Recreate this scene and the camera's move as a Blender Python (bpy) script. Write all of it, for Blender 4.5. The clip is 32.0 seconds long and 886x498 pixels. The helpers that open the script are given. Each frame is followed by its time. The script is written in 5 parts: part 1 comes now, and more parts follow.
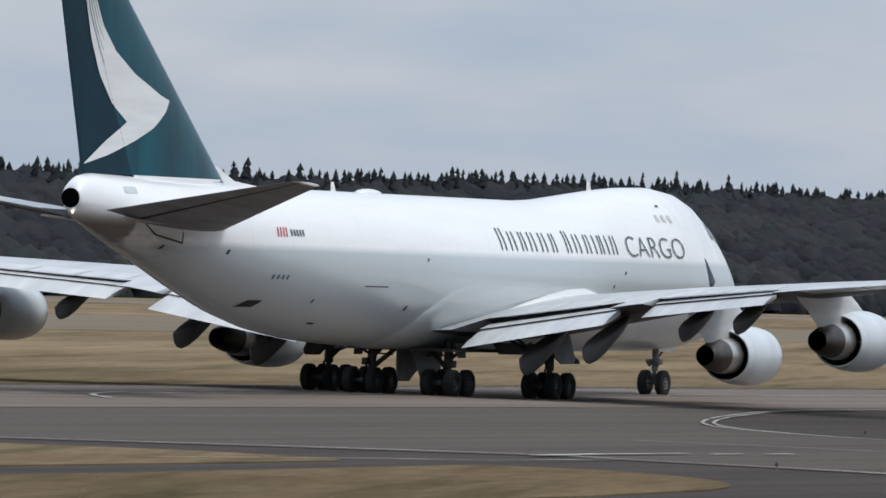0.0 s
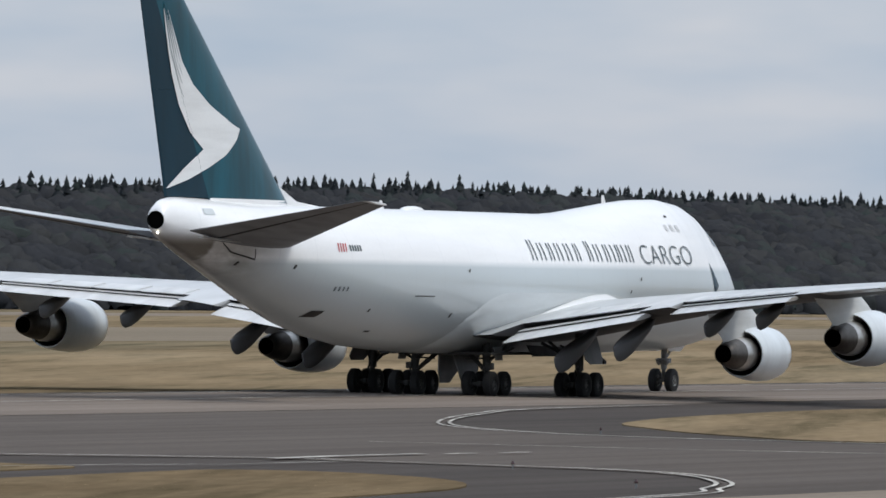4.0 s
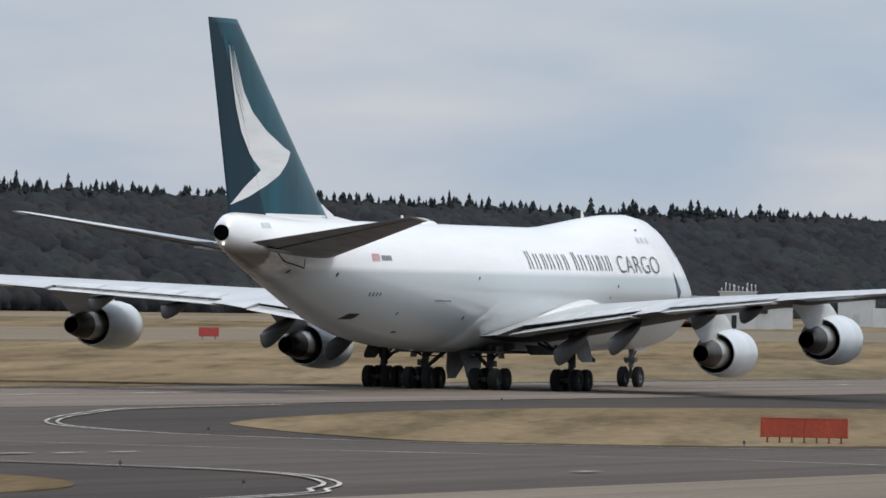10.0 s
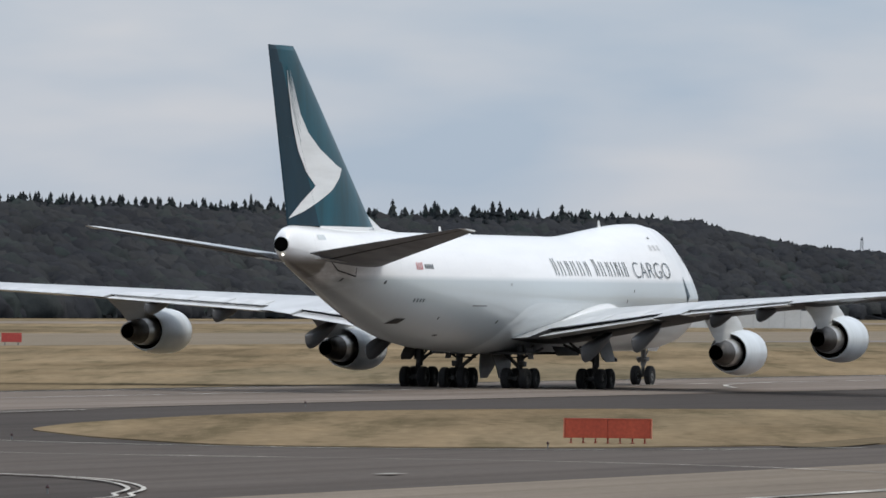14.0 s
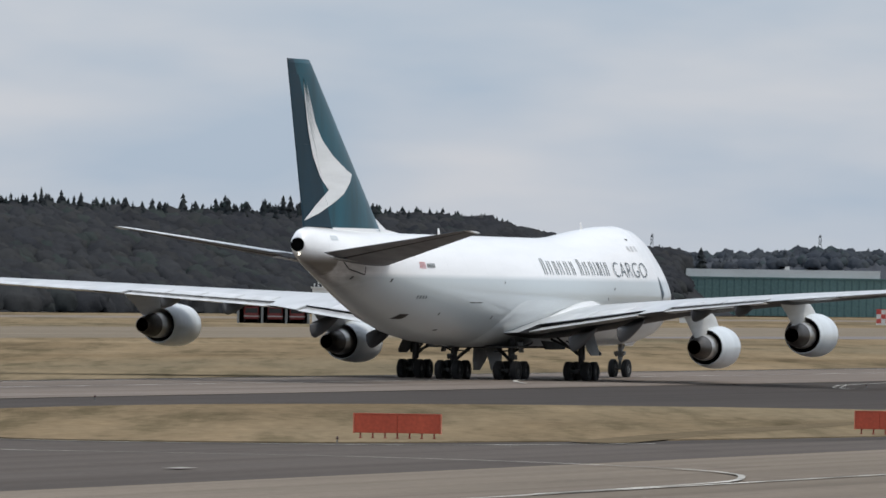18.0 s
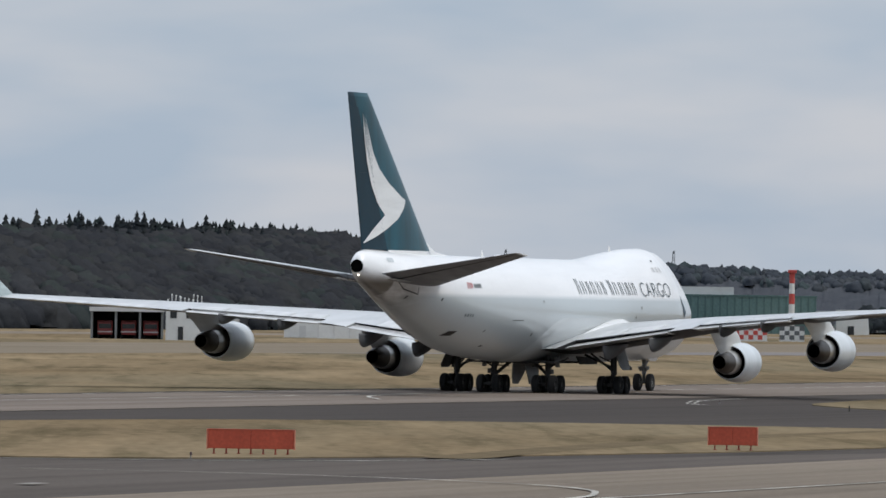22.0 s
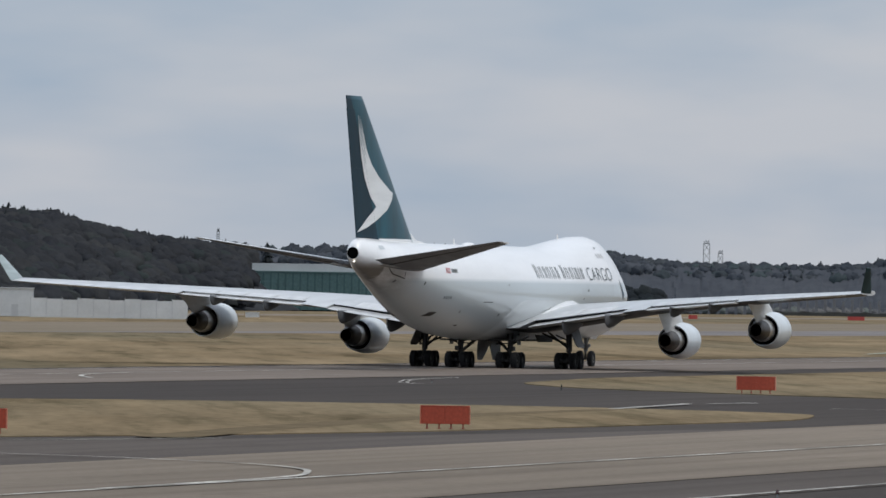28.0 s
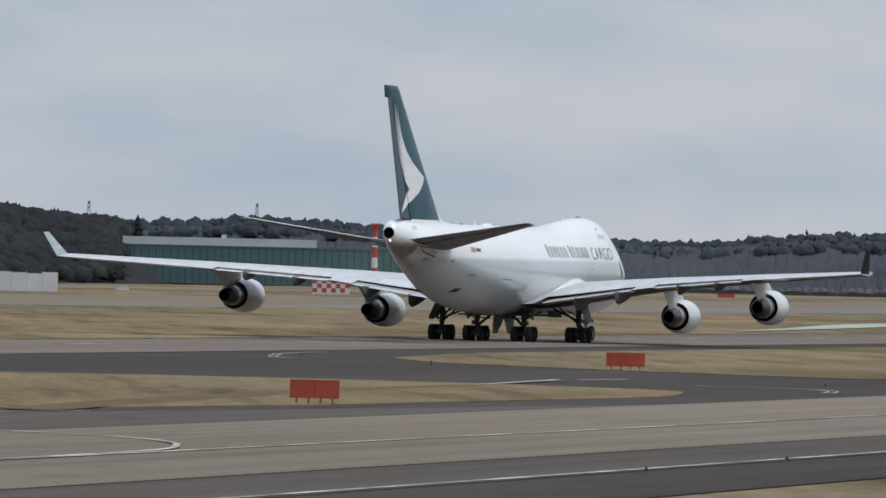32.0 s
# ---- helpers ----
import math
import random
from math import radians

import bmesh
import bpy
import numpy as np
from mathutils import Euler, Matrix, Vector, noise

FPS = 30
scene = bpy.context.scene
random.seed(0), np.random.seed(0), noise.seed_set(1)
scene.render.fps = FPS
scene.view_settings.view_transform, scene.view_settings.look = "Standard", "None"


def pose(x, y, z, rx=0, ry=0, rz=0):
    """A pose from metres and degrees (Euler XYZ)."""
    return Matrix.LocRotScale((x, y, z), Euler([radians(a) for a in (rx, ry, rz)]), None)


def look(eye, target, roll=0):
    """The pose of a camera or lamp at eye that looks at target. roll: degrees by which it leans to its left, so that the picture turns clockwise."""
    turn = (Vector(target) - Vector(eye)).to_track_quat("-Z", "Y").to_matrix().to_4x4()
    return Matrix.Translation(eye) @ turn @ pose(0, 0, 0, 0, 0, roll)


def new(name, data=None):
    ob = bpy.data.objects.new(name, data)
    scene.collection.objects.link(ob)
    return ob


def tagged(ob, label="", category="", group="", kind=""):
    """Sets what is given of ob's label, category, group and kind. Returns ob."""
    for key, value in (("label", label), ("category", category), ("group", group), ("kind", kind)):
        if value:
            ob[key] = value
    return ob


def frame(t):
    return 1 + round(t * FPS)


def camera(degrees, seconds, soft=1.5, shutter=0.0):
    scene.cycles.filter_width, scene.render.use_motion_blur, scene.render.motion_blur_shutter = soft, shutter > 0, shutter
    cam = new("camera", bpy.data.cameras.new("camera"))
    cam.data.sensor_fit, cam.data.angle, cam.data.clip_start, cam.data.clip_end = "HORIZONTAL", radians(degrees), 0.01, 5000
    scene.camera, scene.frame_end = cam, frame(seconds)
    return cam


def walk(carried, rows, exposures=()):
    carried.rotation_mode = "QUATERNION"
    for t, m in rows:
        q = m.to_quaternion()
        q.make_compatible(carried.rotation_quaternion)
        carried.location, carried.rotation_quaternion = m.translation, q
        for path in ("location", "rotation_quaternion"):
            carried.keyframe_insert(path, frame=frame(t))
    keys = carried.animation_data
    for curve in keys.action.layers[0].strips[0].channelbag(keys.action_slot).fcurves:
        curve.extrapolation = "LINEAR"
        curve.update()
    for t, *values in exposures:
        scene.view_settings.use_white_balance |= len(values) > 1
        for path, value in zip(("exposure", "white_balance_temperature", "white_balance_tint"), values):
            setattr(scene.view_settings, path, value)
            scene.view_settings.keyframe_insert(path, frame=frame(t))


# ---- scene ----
cam = camera(6.008, 32.0, soft=1.6, shutter=0.4)
EYE = Vector((0.0, 0.0, 5.485))
PAN = [  # seconds, turn to the right of +y, tilt up, roll (degrees)
    (0, 63.756, 0.164, 1.90), (0.5, 63.994, 0.145, 1.82), (1, 64.264, 0.125, 1.84), (1.5, 64.515, 0.105, 1.90), (2, 64.744, 0.119, 1.82),
    (2.5, 64.961, 0.165, 1.59), (3, 65.154, 0.204, 1.34), (3.5, 65.332, 0.213, 1.02), (5.5, 66.254, 0.263, 0.66), (6, 66.477, 0.257, 0.67),
    (6.5, 66.716, 0.277, 0.63), (7, 66.922, 0.302, 0.66), (7.5, 67.159, 0.328, 0.75), (8, 67.350, 0.316, 0.86), (8.5, 67.608, 0.306, 1.01),
    (9, 67.838, 0.287, 1.09), (9.5, 68.056, 0.289, 1.07), (10, 68.228, 0.265, 1.06), (10.5, 68.353, 0.242, 0.98), (11, 68.522, 0.252, 1.00),
    (11.5, 68.695, 0.289, 0.91), (12, 68.849, 0.313, 0.76), (12.5, 68.999, 0.310, 0.67), (13, 69.157, 0.291, 0.60), (13.5, 69.376, 0.295, 0.58),
    (15.5, 70.074, 0.326, 0.59), (16, 70.292, 0.337, 0.58), (16.5, 70.497, 0.318, 0.58), (17, 70.649, 0.287, 0.68), (17.5, 70.795, 0.281, 0.80),
    (18, 70.993, 0.285, 0.83), (18.5, 71.178, 0.263, 0.72), (19, 71.330, 0.257, 0.66), (19.5, 71.444, 0.288, 0.67), (20, 71.599, 0.357, 0.73),
    (20.5, 71.723, 0.377, 0.82), (21, 71.845, 0.399, 0.81), (21.5, 71.927, 0.397, 0.86), (22, 71.984, 0.406, 0.87), (22.5, 72.131, 0.408, 0.87),
    (23, 72.304, 0.450, 0.91), (23.5, 72.508, 0.473, 0.86), (24, 72.641, 0.477, 0.91), (24.5, 72.771, 0.475, 0.94), (26.5, 73.429, 0.433, 0.87),
    (27, 73.585, 0.368, 0.85), (27.5, 73.756, 0.312, 0.83), (28, 73.937, 0.292, 0.91), (28.5, 74.080, 0.288, 0.95), (29, 74.174, 0.276, 0.98),
    (29.5, 74.318, 0.267, 1.04), (30, 74.462, 0.242, 1.15), (30.5, 74.611, 0.229, 1.32), (31, 74.695, 0.205, 1.35), (31.5, 74.761, 0.160, 1.37),
    (32, 74.818, 0.137, 1.32),
]


def aim(turn, tilt, roll):
    a, b = radians(turn), radians(tilt)
    way = Vector((math.sin(a) * math.cos(b), math.cos(a) * math.cos(b), math.sin(b)))
    return look(EYE, EYE + way * 100, roll)


walk(cam, [(t, aim(a, b, c)) for t, a, b, c in PAN], exposures=[(0, -0.02, 6500, 10), (3, 0.06, 6550, 10), (9, 0.05, 6680, 10), (19, 0.08, 6720, 10), (22, 0.0, 6680, 10), (24, -0.07, 6600, 10), (27, -0.13, 6590, 10), (28.5, -0.11, 6590, 10), (32, -0.07, 6580, 10)])
TAXI = [  # seconds, metres along the taxiway, metres across, heading (degrees)
    (0, 337.72, 167.23, 1.12), (1, 346.29, 167.39, 0.96), (2, 354.75, 167.51, 0.84), (3, 363.23, 167.62, 0.75), (3.5, 367.50, 167.67, 0.72),
    (5.5, 384.93, 167.82, 0.61), (6, 389.32, 167.85, 0.58), (7, 398.29, 167.90, 0.53), (8, 407.26, 167.94, 0.48), (9, 415.83, 167.97, 0.42),
    (10, 424.54, 167.99, 0.34), (11, 433.27, 167.99, 0.26), (12, 442.14, 167.98, 0.17), (13, 451.17, 167.95, 0.06), (13.5, 455.69, 167.93, 0.01),
    (15.5, 473.73, 167.81, -0.21), (16, 478.17, 167.77, -0.27), (17, 486.92, 167.67, -0.37), (18, 495.80, 167.56, -0.47), (19, 504.69, 167.43, -0.56),
    (20, 513.58, 167.28, -0.64), (21, 522.68, 167.13, -0.70), (22, 531.94, 166.95, -0.73), (23, 541.22, 166.77, -0.74), (24, 550.62, 166.59, -0.73),
    (24.5, 555.29, 166.50, -0.72), (26.5, 574.64, 166.16, -0.59), (27, 579.55, 166.09, -0.54), (28, 589.44, 165.96, -0.43),
    (29, 599.48, 165.87, -0.30), (30, 609.64, 165.82, -0.15), (31, 620.02, 165.84, -0.00), (32, 630.44, 165.94, 0.15),
]

# ---- sky, sun, exposure ----
SUN_ELEVATION, SUN_AZIMUTH = 62.0, 170.0  # degrees; azimuth clockwise from +y
world = bpy.data.worlds.new("overcast_sky")
scene.world = world
world.use_nodes = True
wn, wl = world.node_tree.nodes, world.node_tree.links
wn.clear()
w_out = wn.new("ShaderNodeOutputWorld")
w_bg = wn.new("ShaderNodeBackground")
w_sky = wn.new("ShaderNodeTexSky")
w_sky.sky_type = "NISHITA"
w_sky.sun_disc = False
w_sky.sun_elevation, w_sky.sun_rotation = radians(SUN_ELEVATION), radians(SUN_AZIMUTH)
w_sky.air_density, w_sky.dust_density, w_sky.ozone_density = 1.0, 2.0, 1.0
w_tc = wn.new("ShaderNodeTexCoord")
w_map = wn.new("ShaderNodeMapping")
w_map.inputs["Scale"].default_value = (9.0, 9.0, 34.0)
w_noise = wn.new("ShaderNodeTexNoise")
w_noise.inputs["Scale"].default_value = 2.2
w_noise.inputs["Detail"].default_value = 4.0
w_noise.inputs["Roughness"].default_value = 0.45
w_ramp = wn.new("ShaderNodeValToRGB")
w_ramp.color_ramp.elements[0].position, w_ramp.color_ramp.elements[1].position = 0.36, 0.68
w_ramp.color_ramp.elements[0].color = (4.15, 5.15, 6.5, 1)
w_ramp.color_ramp.elements[1].color = (5.95, 6.33, 7.06, 1)
w_sep = wn.new("ShaderNodeSeparateXYZ")
w_up = wn.new("ShaderNodeMapRange")  # an overcast dome is brighter overhead
w_up.inputs["From Min"].default_value, w_up.inputs["From Max"].default_value = 0.05, 0.8
w_up.inputs["To Min"].default_value, w_up.inputs["To Max"].default_value = 1.0, 1.8
w_mul = wn.new("ShaderNodeVectorMath")
w_mul.operation = "SCALE"
w_mix = wn.new("ShaderNodeMix")
w_mix.data_type = "RGBA"
w_mix.inputs["Factor"].default_value = 0.86
wl.new(w_tc.outputs["Generated"], w_map.inputs["Vector"])
wl.new(w_map.outputs["Vector"], w_noise.inputs["Vector"])
wl.new(w_noise.outputs["Fac"], w_ramp.inputs["Fac"])
wl.new(w_tc.outputs["Generated"], w_sep.inputs["Vector"])
wl.new(w_sep.outputs["Z"], w_up.inputs["Value"])
wl.new(w_ramp.outputs["Color"], w_mul.inputs[0])
wl.new(w_up.outputs["Result"], w_mul.inputs["Scale"])
wl.new(w_sky.outputs["Color"], w_mix.inputs["A"])
wl.new(w_mul.outputs["Vector"], w_mix.inputs["B"])
wl.new(w_mix.outputs["Result"], w_bg.inputs["Color"])
wl.new(w_bg.outputs["Background"], w_out.inputs["Surface"])
w_bg.inputs["Strength"].default_value = 0.1

sun_data = bpy.data.lights.new("sun", "SUN")
sun_data.energy, sun_data.angle, sun_data.color = 1.7, radians(20), (1.0, 0.95, 0.87)
sun = new("sun", sun_data)
sa, se = radians(SUN_AZIMUTH), radians(SUN_ELEVATION)
sun.matrix_world = look((0, 0, 200), Vector((0, 0, 200)) - Vector((math.sin(sa) * math.cos(se), math.cos(sa) * math.cos(se), math.sin(se))))


# ---- materials ----
def material(name, rough=0.6, metal=0.0):
    m = bpy.data.materials.new(name)
    m.use_nodes = True
    b = m.node_tree.nodes["Principled BSDF"]
    b.inputs["Roughness"].default_value, b.inputs["Metallic"].default_value = rough, metal
    return m, m.node_tree.nodes, m.node_tree.links, b


def noise_node(n, l, scale, detail=4.0, stretch=(1, 1, 1), coords="Object", rough=0.55):
    tc, mp, no = n.new("ShaderNodeTexCoord"), n.new("ShaderNodeMapping"), n.new("ShaderNodeTexNoise")
    mp.inputs["Scale"].default_value = stretch
    no.inputs["Scale"].default_value, no.inputs["Detail"].default_value, no.inputs["Roughness"].default_value = scale, detail, rough
    l.new(tc.outputs[coords], mp.inputs["Vector"])
    l.new(mp.outputs["Vector"], no.inputs["Vector"])
    return no


def ramp_node(n, l, fac, stops):
    r = n.new("ShaderNodeValToRGB")
    while len(r.color_ramp.elements) < len(stops):
        r.color_ramp.elements.new(0.5)
    for e, (p, c) in zip(r.color_ramp.elements, stops):
        e.position, e.color = p, (*c, 1)
    l.new(fac, r.inputs["Fac"])
    return r


def mixed(n, l, fac, a, b, mode="MIX"):
    m = n.new("ShaderNodeMix")
    m.data_type, m.blend_type = "RGBA", mode
    for sock, v in (("Factor", fac), ("A", a), ("B", b)):
        if isinstance(v, bpy.types.NodeSocket):
            l.new(v, m.inputs[sock])
        elif sock == "Factor":
            m.inputs[sock].default_value = v
        else:
            m.inputs[sock].default_value = (*v, 1)
    return m.outputs["Result"]


def bumped(n, l, b, height, strength, distance):
    u = n.new("ShaderNodeBump")
    u.inputs["Strength"].default_value, u.inputs["Distance"].default_value = strength, distance
    l.new(height, u.inputs["Height"])
    l.new(u.outputs["Normal"], b.inputs["Normal"])


def two_scale(name, dark, light, big, fine, rough=0.7, metal=0.0, stretch=(1, 1, 1), bump=0.0, coords="Object", spread=0.25, spec=0.5, speck=0.16):
    """A surface that varies at two scales: large stains between dark and light, and a fine grain over them."""
    m, n, l, b = material(name, rough, metal)
    b.inputs["Specular IOR Level"].default_value = spec
    large = noise_node(n, l, big, 5, stretch, coords)
    grain = noise_node(n, l, fine, 3, (1, 1, 1), coords)
    base = ramp_node(n, l, large.outputs["Fac"], [(0.5 - spread, dark), (0.5 + spread, light)])
    g = ramp_node(n, l, grain.outputs["Fac"], [(0.3, (1 - speck,) * 3), (0.7, (1 + speck,) * 3)])
    l.new(mixed(n, l, 1.0, base.outputs["Color"], g.outputs["Color"], "MULTIPLY"), b.inputs["Base Color"])
    if bump:
        bumped(n, l, b, grain.outputs["Fac"], bump, 0.02)
    return m



def pavement(name, dark, light, rough=0.95):
    """Worn paving: broad stains, long wheel-worn streaks along the way, oil spots and a fine grit."""
    dark, light = [(c[0] * 1.045, c[1], c[2] * 0.975) for c in (dark, light)]
    m, n, l, b = material(name, rough)
    b.inputs["Specular IOR Level"].default_value = 0.12
    stain = noise_node(n, l, 0.05, 5, (0.2, 1, 1))
    base = ramp_node(n, l, stain.outputs["Fac"], [(0.3, dark), (0.7, light)]).outputs["Color"]
    streak = noise_node(n, l, 0.5, 4, (0.015, 1, 1), rough=0.6)
    s = ramp_node(n, l, streak.outputs["Fac"], [(0.32, (0.78, 0.77, 0.76)), (0.52, (1, 1, 1)), (0.72, (1.12, 1.12, 1.12))])
    base = mixed(n, l, 1.0, base, s.outputs["Color"], "MULTIPLY")
    spot = noise_node(n, l, 0.22, 6, (0.35, 1, 1), rough=0.7)
    q = ramp_node(n, l, spot.outputs["Fac"], [(0.3, (0.74, 0.74, 0.74)), (0.42, (1, 1, 1))])
    base = mixed(n, l, 1.0, base, q.outputs["Color"], "MULTIPLY")
    grit = noise_node(n, l, 3.0, 3)
    f = ramp_node(n, l, grit.outputs["Fac"], [(0.3, (0.88, 0.88, 0.88)), (0.7, (1.12, 1.12, 1.12))])
    l.new(mixed(n, l, 1.0, base, f.outputs["Color"], "MULTIPLY"), b.inputs["Base Color"])
    bumped(n, l, b, grit.outputs["Fac"], 0.3, 0.02)
    return m


ASPHALT = pavement("asphalt", (0.039, 0.0335, 0.03), (0.061, 0.053, 0.047))
LINK_ASPHALT = pavement("dark_worn_asphalt", (0.068, 0.059, 0.052), (0.095, 0.0825, 0.073))
OLD_ASPHALT = pavement("worn_asphalt", (0.127, 0.108, 0.092), (0.187, 0.161, 0.138))
PATCH = pavement("patched_asphalt", (0.15, 0.13, 0.112), (0.2, 0.174, 0.15))
# asphalt colour pulled towards the grass: distance haze put into the paving
HAZED_STRIP = pavement("hazed_strip", (0.158, 0.134, 0.097), (0.192, 0.163, 0.121))
WELL_TAR = pavement("tarred_gully", (0.018, 0.016, 0.015), (0.028, 0.025, 0.023))
GREY_STRIP = pavement("grey_runway_asphalt", (0.15, 0.142, 0.14), (0.19, 0.18, 0.178))
CONCRETE = pavement("concrete", (0.15, 0.128, 0.101), (0.205, 0.176, 0.14), 0.9)


def grass_material():
    """Dry winter turf: straw and brown drawn out along the camera's view, greener patches, dark worn blotches and a
    fine grain.
    """
    m, n, l, b = material("dry_grass", 1.0)
    b.inputs["Specular IOR Level"].default_value = 0.0

    def stretched_to_view(scale, detail, long, rough):
        """Noise stretched and turned to fit the camera's line of sight."""
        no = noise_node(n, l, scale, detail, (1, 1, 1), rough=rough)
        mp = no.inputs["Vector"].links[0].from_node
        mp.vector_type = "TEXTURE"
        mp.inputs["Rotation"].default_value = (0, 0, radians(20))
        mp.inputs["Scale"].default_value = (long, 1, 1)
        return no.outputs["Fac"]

    patch = stretched_to_view(0.05, 5, 8, 0.55)
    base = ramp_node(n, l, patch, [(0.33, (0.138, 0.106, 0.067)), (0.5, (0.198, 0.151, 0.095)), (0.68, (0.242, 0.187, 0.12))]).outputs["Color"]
    green = ramp_node(n, l, stretched_to_view(0.02, 4, 7, 0.5), [(0.5, (0, 0, 0)), (0.66, (0.65, 0.65, 0.65))])
    base = mixed(n, l, green.outputs["Color"], base, (0.142, 0.126, 0.088))
    streak = noise_node(n, l, 0.03, 5, (0.4, 1.2, 1), rough=0.6)
    dark = ramp_node(n, l, streak.outputs["Fac"], [(0.3, (0.72, 0.7, 0.68)), (0.5, (1, 1, 1)), (0.75, (1.1, 1.1, 1.12))])
    base = mixed(n, l, 1.0, base, dark.outputs["Color"], "MULTIPLY")
    mo = ramp_node(n, l, stretched_to_view(0.3, 5, 14, 0.62), [(0.32, (0.62, 0.65, 0.63)), (0.48, (1, 1, 1)), (0.68, (1.16, 1.14, 1.12))])
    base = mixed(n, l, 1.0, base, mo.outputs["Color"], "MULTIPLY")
    grain = stretched_to_view(1.4, 4, 5, 0.55)
    fine = ramp_node(n, l, grain, [(0.3, (0.86, 0.86, 0.86)), (0.7, (1.13, 1.13, 1.13))])
    l.new(mixed(n, l, 1.0, base, fine.outputs["Color"], "MULTIPLY"), b.inputs["Base Color"])
    bumped(n, l, b, grain, 0.5, 0.02)
    return m


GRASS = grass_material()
TUFTS = two_scale("dry_grass_blades", (0.18, 0.136, 0.084), (0.27, 0.207, 0.132), 0.08, 2.5, 1.0, stretch=(0.3, 1, 1), spread=0.2, spec=0.0)
WORN = two_scale("worn_earth", (0.115, 0.092, 0.06), (0.165, 0.128, 0.084), 0.3, 2.0, 1.0, spec=0.0)
VERGE = two_scale("pale_green_paint", (0.26, 0.3, 0.25), (0.4, 0.44, 0.38), 0.08, 3.0, 0.8, spec=0.1)
LINE = two_scale("line_paint", (0.16, 0.15, 0.13), (0.6, 0.575, 0.52), 0.22, 6.0, 0.75, spec=0.2, spread=0.14)


def leafage(name, dark, light, size=1.0, relief_depth=0.3):
    """Foliage seen far off: each crown its own shade, drifts of lighter and darker trees, and fine leaf relief."""
    m, n, l, b = material(name, 1.0)
    b.inputs["Specular IOR Level"].default_value = 0.0
    patch = noise_node(n, l, 0.035, 4)
    base = ramp_node(n, l, patch.outputs["Fac"], [(0.32, dark), (0.68, light)]).outputs["Color"]
    crown = n.new("ShaderNodeNewGeometry")
    shade = ramp_node(n, l, crown.outputs["Random Per Island"], [(0.0, (0.84, 0.83, 0.82)), (0.45, (1, 1, 1)), (0.8, (1.08, 1.05, 0.98)), (1.0, (0.95, 1.1, 0.98))])
    base = mixed(n, l, 1.0, base, shade.outputs["Color"], "MULTIPLY")
    clump = noise_node(n, l, 0.6 / size, 5, rough=0.6)
    c = ramp_node(n, l, clump.outputs["Fac"], [(0.3, (0.88, 0.885, 0.89)), (0.5, (1, 1, 1)), (0.72, (1.1, 1.1, 1.08))])
    l.new(mixed(n, l, 1.0, base, c.outputs["Color"], "MULTIPLY"), b.inputs["Base Color"])
    relief = noise_node(n, l, 1.1 / size, 5, rough=0.6)
    bumped(n, l, b, relief.outputs["Fac"], 0.8, relief_depth * size)
    return m


# leaf colours cooled for distance haze; the far wood and bank also paler
FOLIAGE = leafage("hazed_conifer_foliage", (0.023, 0.0275, 0.0315), (0.032, 0.0365, 0.0395), 1.0, 0.2)
BROADLEAF = leafage("hazed_broadleaf_foliage", (0.03, 0.032, 0.037), (0.042, 0.044, 0.0475), 1.0, 0.2)
FAR_WOOD = leafage("hazed_far_wood_foliage", (0.042, 0.049, 0.06), (0.056, 0.063, 0.074), 1.6, 0.1)
FAR_BANK = leafage("hazed_far_bank_thicket", (0.064, 0.071, 0.084), (0.08, 0.087, 0.1), 2.2, 0.05)
BARE_WOOD = leafage("bare_winter_twigs", (0.1, 0.1, 0.105), (0.13, 0.13, 0.132), 1.6)
TYRE = two_scale("tyre_rubber", (0.008, 0.008, 0.009), (0.016, 0.016, 0.016), 3, 20, 0.85)


# ---- mesh helpers ----
def part(name, bm, mat, parent=None, label="", smooth=True):
    me = bpy.data.meshes.new(name)
    bmesh.ops.recalc_face_normals(bm, faces=bm.faces)
    bm.to_mesh(me)
    bm.free()
    for m in mat if isinstance(mat, (list, tuple)) else [mat]:
        me.materials.append(m)
    for p in me.polygons:
        p.use_smooth = smooth
    if smooth:
        me.set_sharp_from_angle(angle=radians(40))
    ob = new(name, me)
    if parent:
        ob.parent = parent
    if label:
        ob["label"] = label
    return ob


def thing(name, label, category, x=0, y=0, z=0, rz=0, group="", kind=""):
    ob = new(name)
    ob.matrix_basis = pose(x, y, z, 0, 0, rz)
    return tagged(ob, label, category, group, kind)


def loft(rings, caps=True, bm=None):
    """Skins a row of closed rings, each a list of points in the same order."""
    bm = bm or bmesh.new()
    made = [[bm.verts.new(p) for p in ring] for ring in rings]
    for a, b in zip(made, made[1:]):
        for i in range(len(a)):
            j = (i + 1) % len(a)
            bm.faces.new((a[i], a[j], b[j], b[i]))
    if caps:
        bm.faces.new(made[0][::-1])
        bm.faces.new(made[-1])
    return bm


def block(bm, lo, hi, bevel=0.0):
    made = bmesh.ops.create_cube(bm, size=1, matrix=Matrix.LocRotScale([(a + b) / 2 for a, b in zip(lo, hi)], None, [b - a for a, b in zip(lo, hi)]))
    if bevel:
        edges = list({e for v in made["verts"] for e in v.link_edges})
        bmesh.ops.bevel(bm, geom=edges, offset=bevel, segments=2, affect="EDGES", profile=0.5)
    return bm


def tube(bm, a, b, r0, r1=None, seg=12):
    a, b = Vector(a), Vector(b)
    r1 = r0 if r1 is None else r1
    q = (b - a).to_track_quat("Z", "Y").to_matrix()
    ring = lambda c, r: [c + q @ Vector((r * math.cos(k * math.tau / seg), r * math.sin(k * math.tau / seg), 0)) for k in range(seg)]
    return loft([ring(a, r0), ring(b, r1)], True, bm)


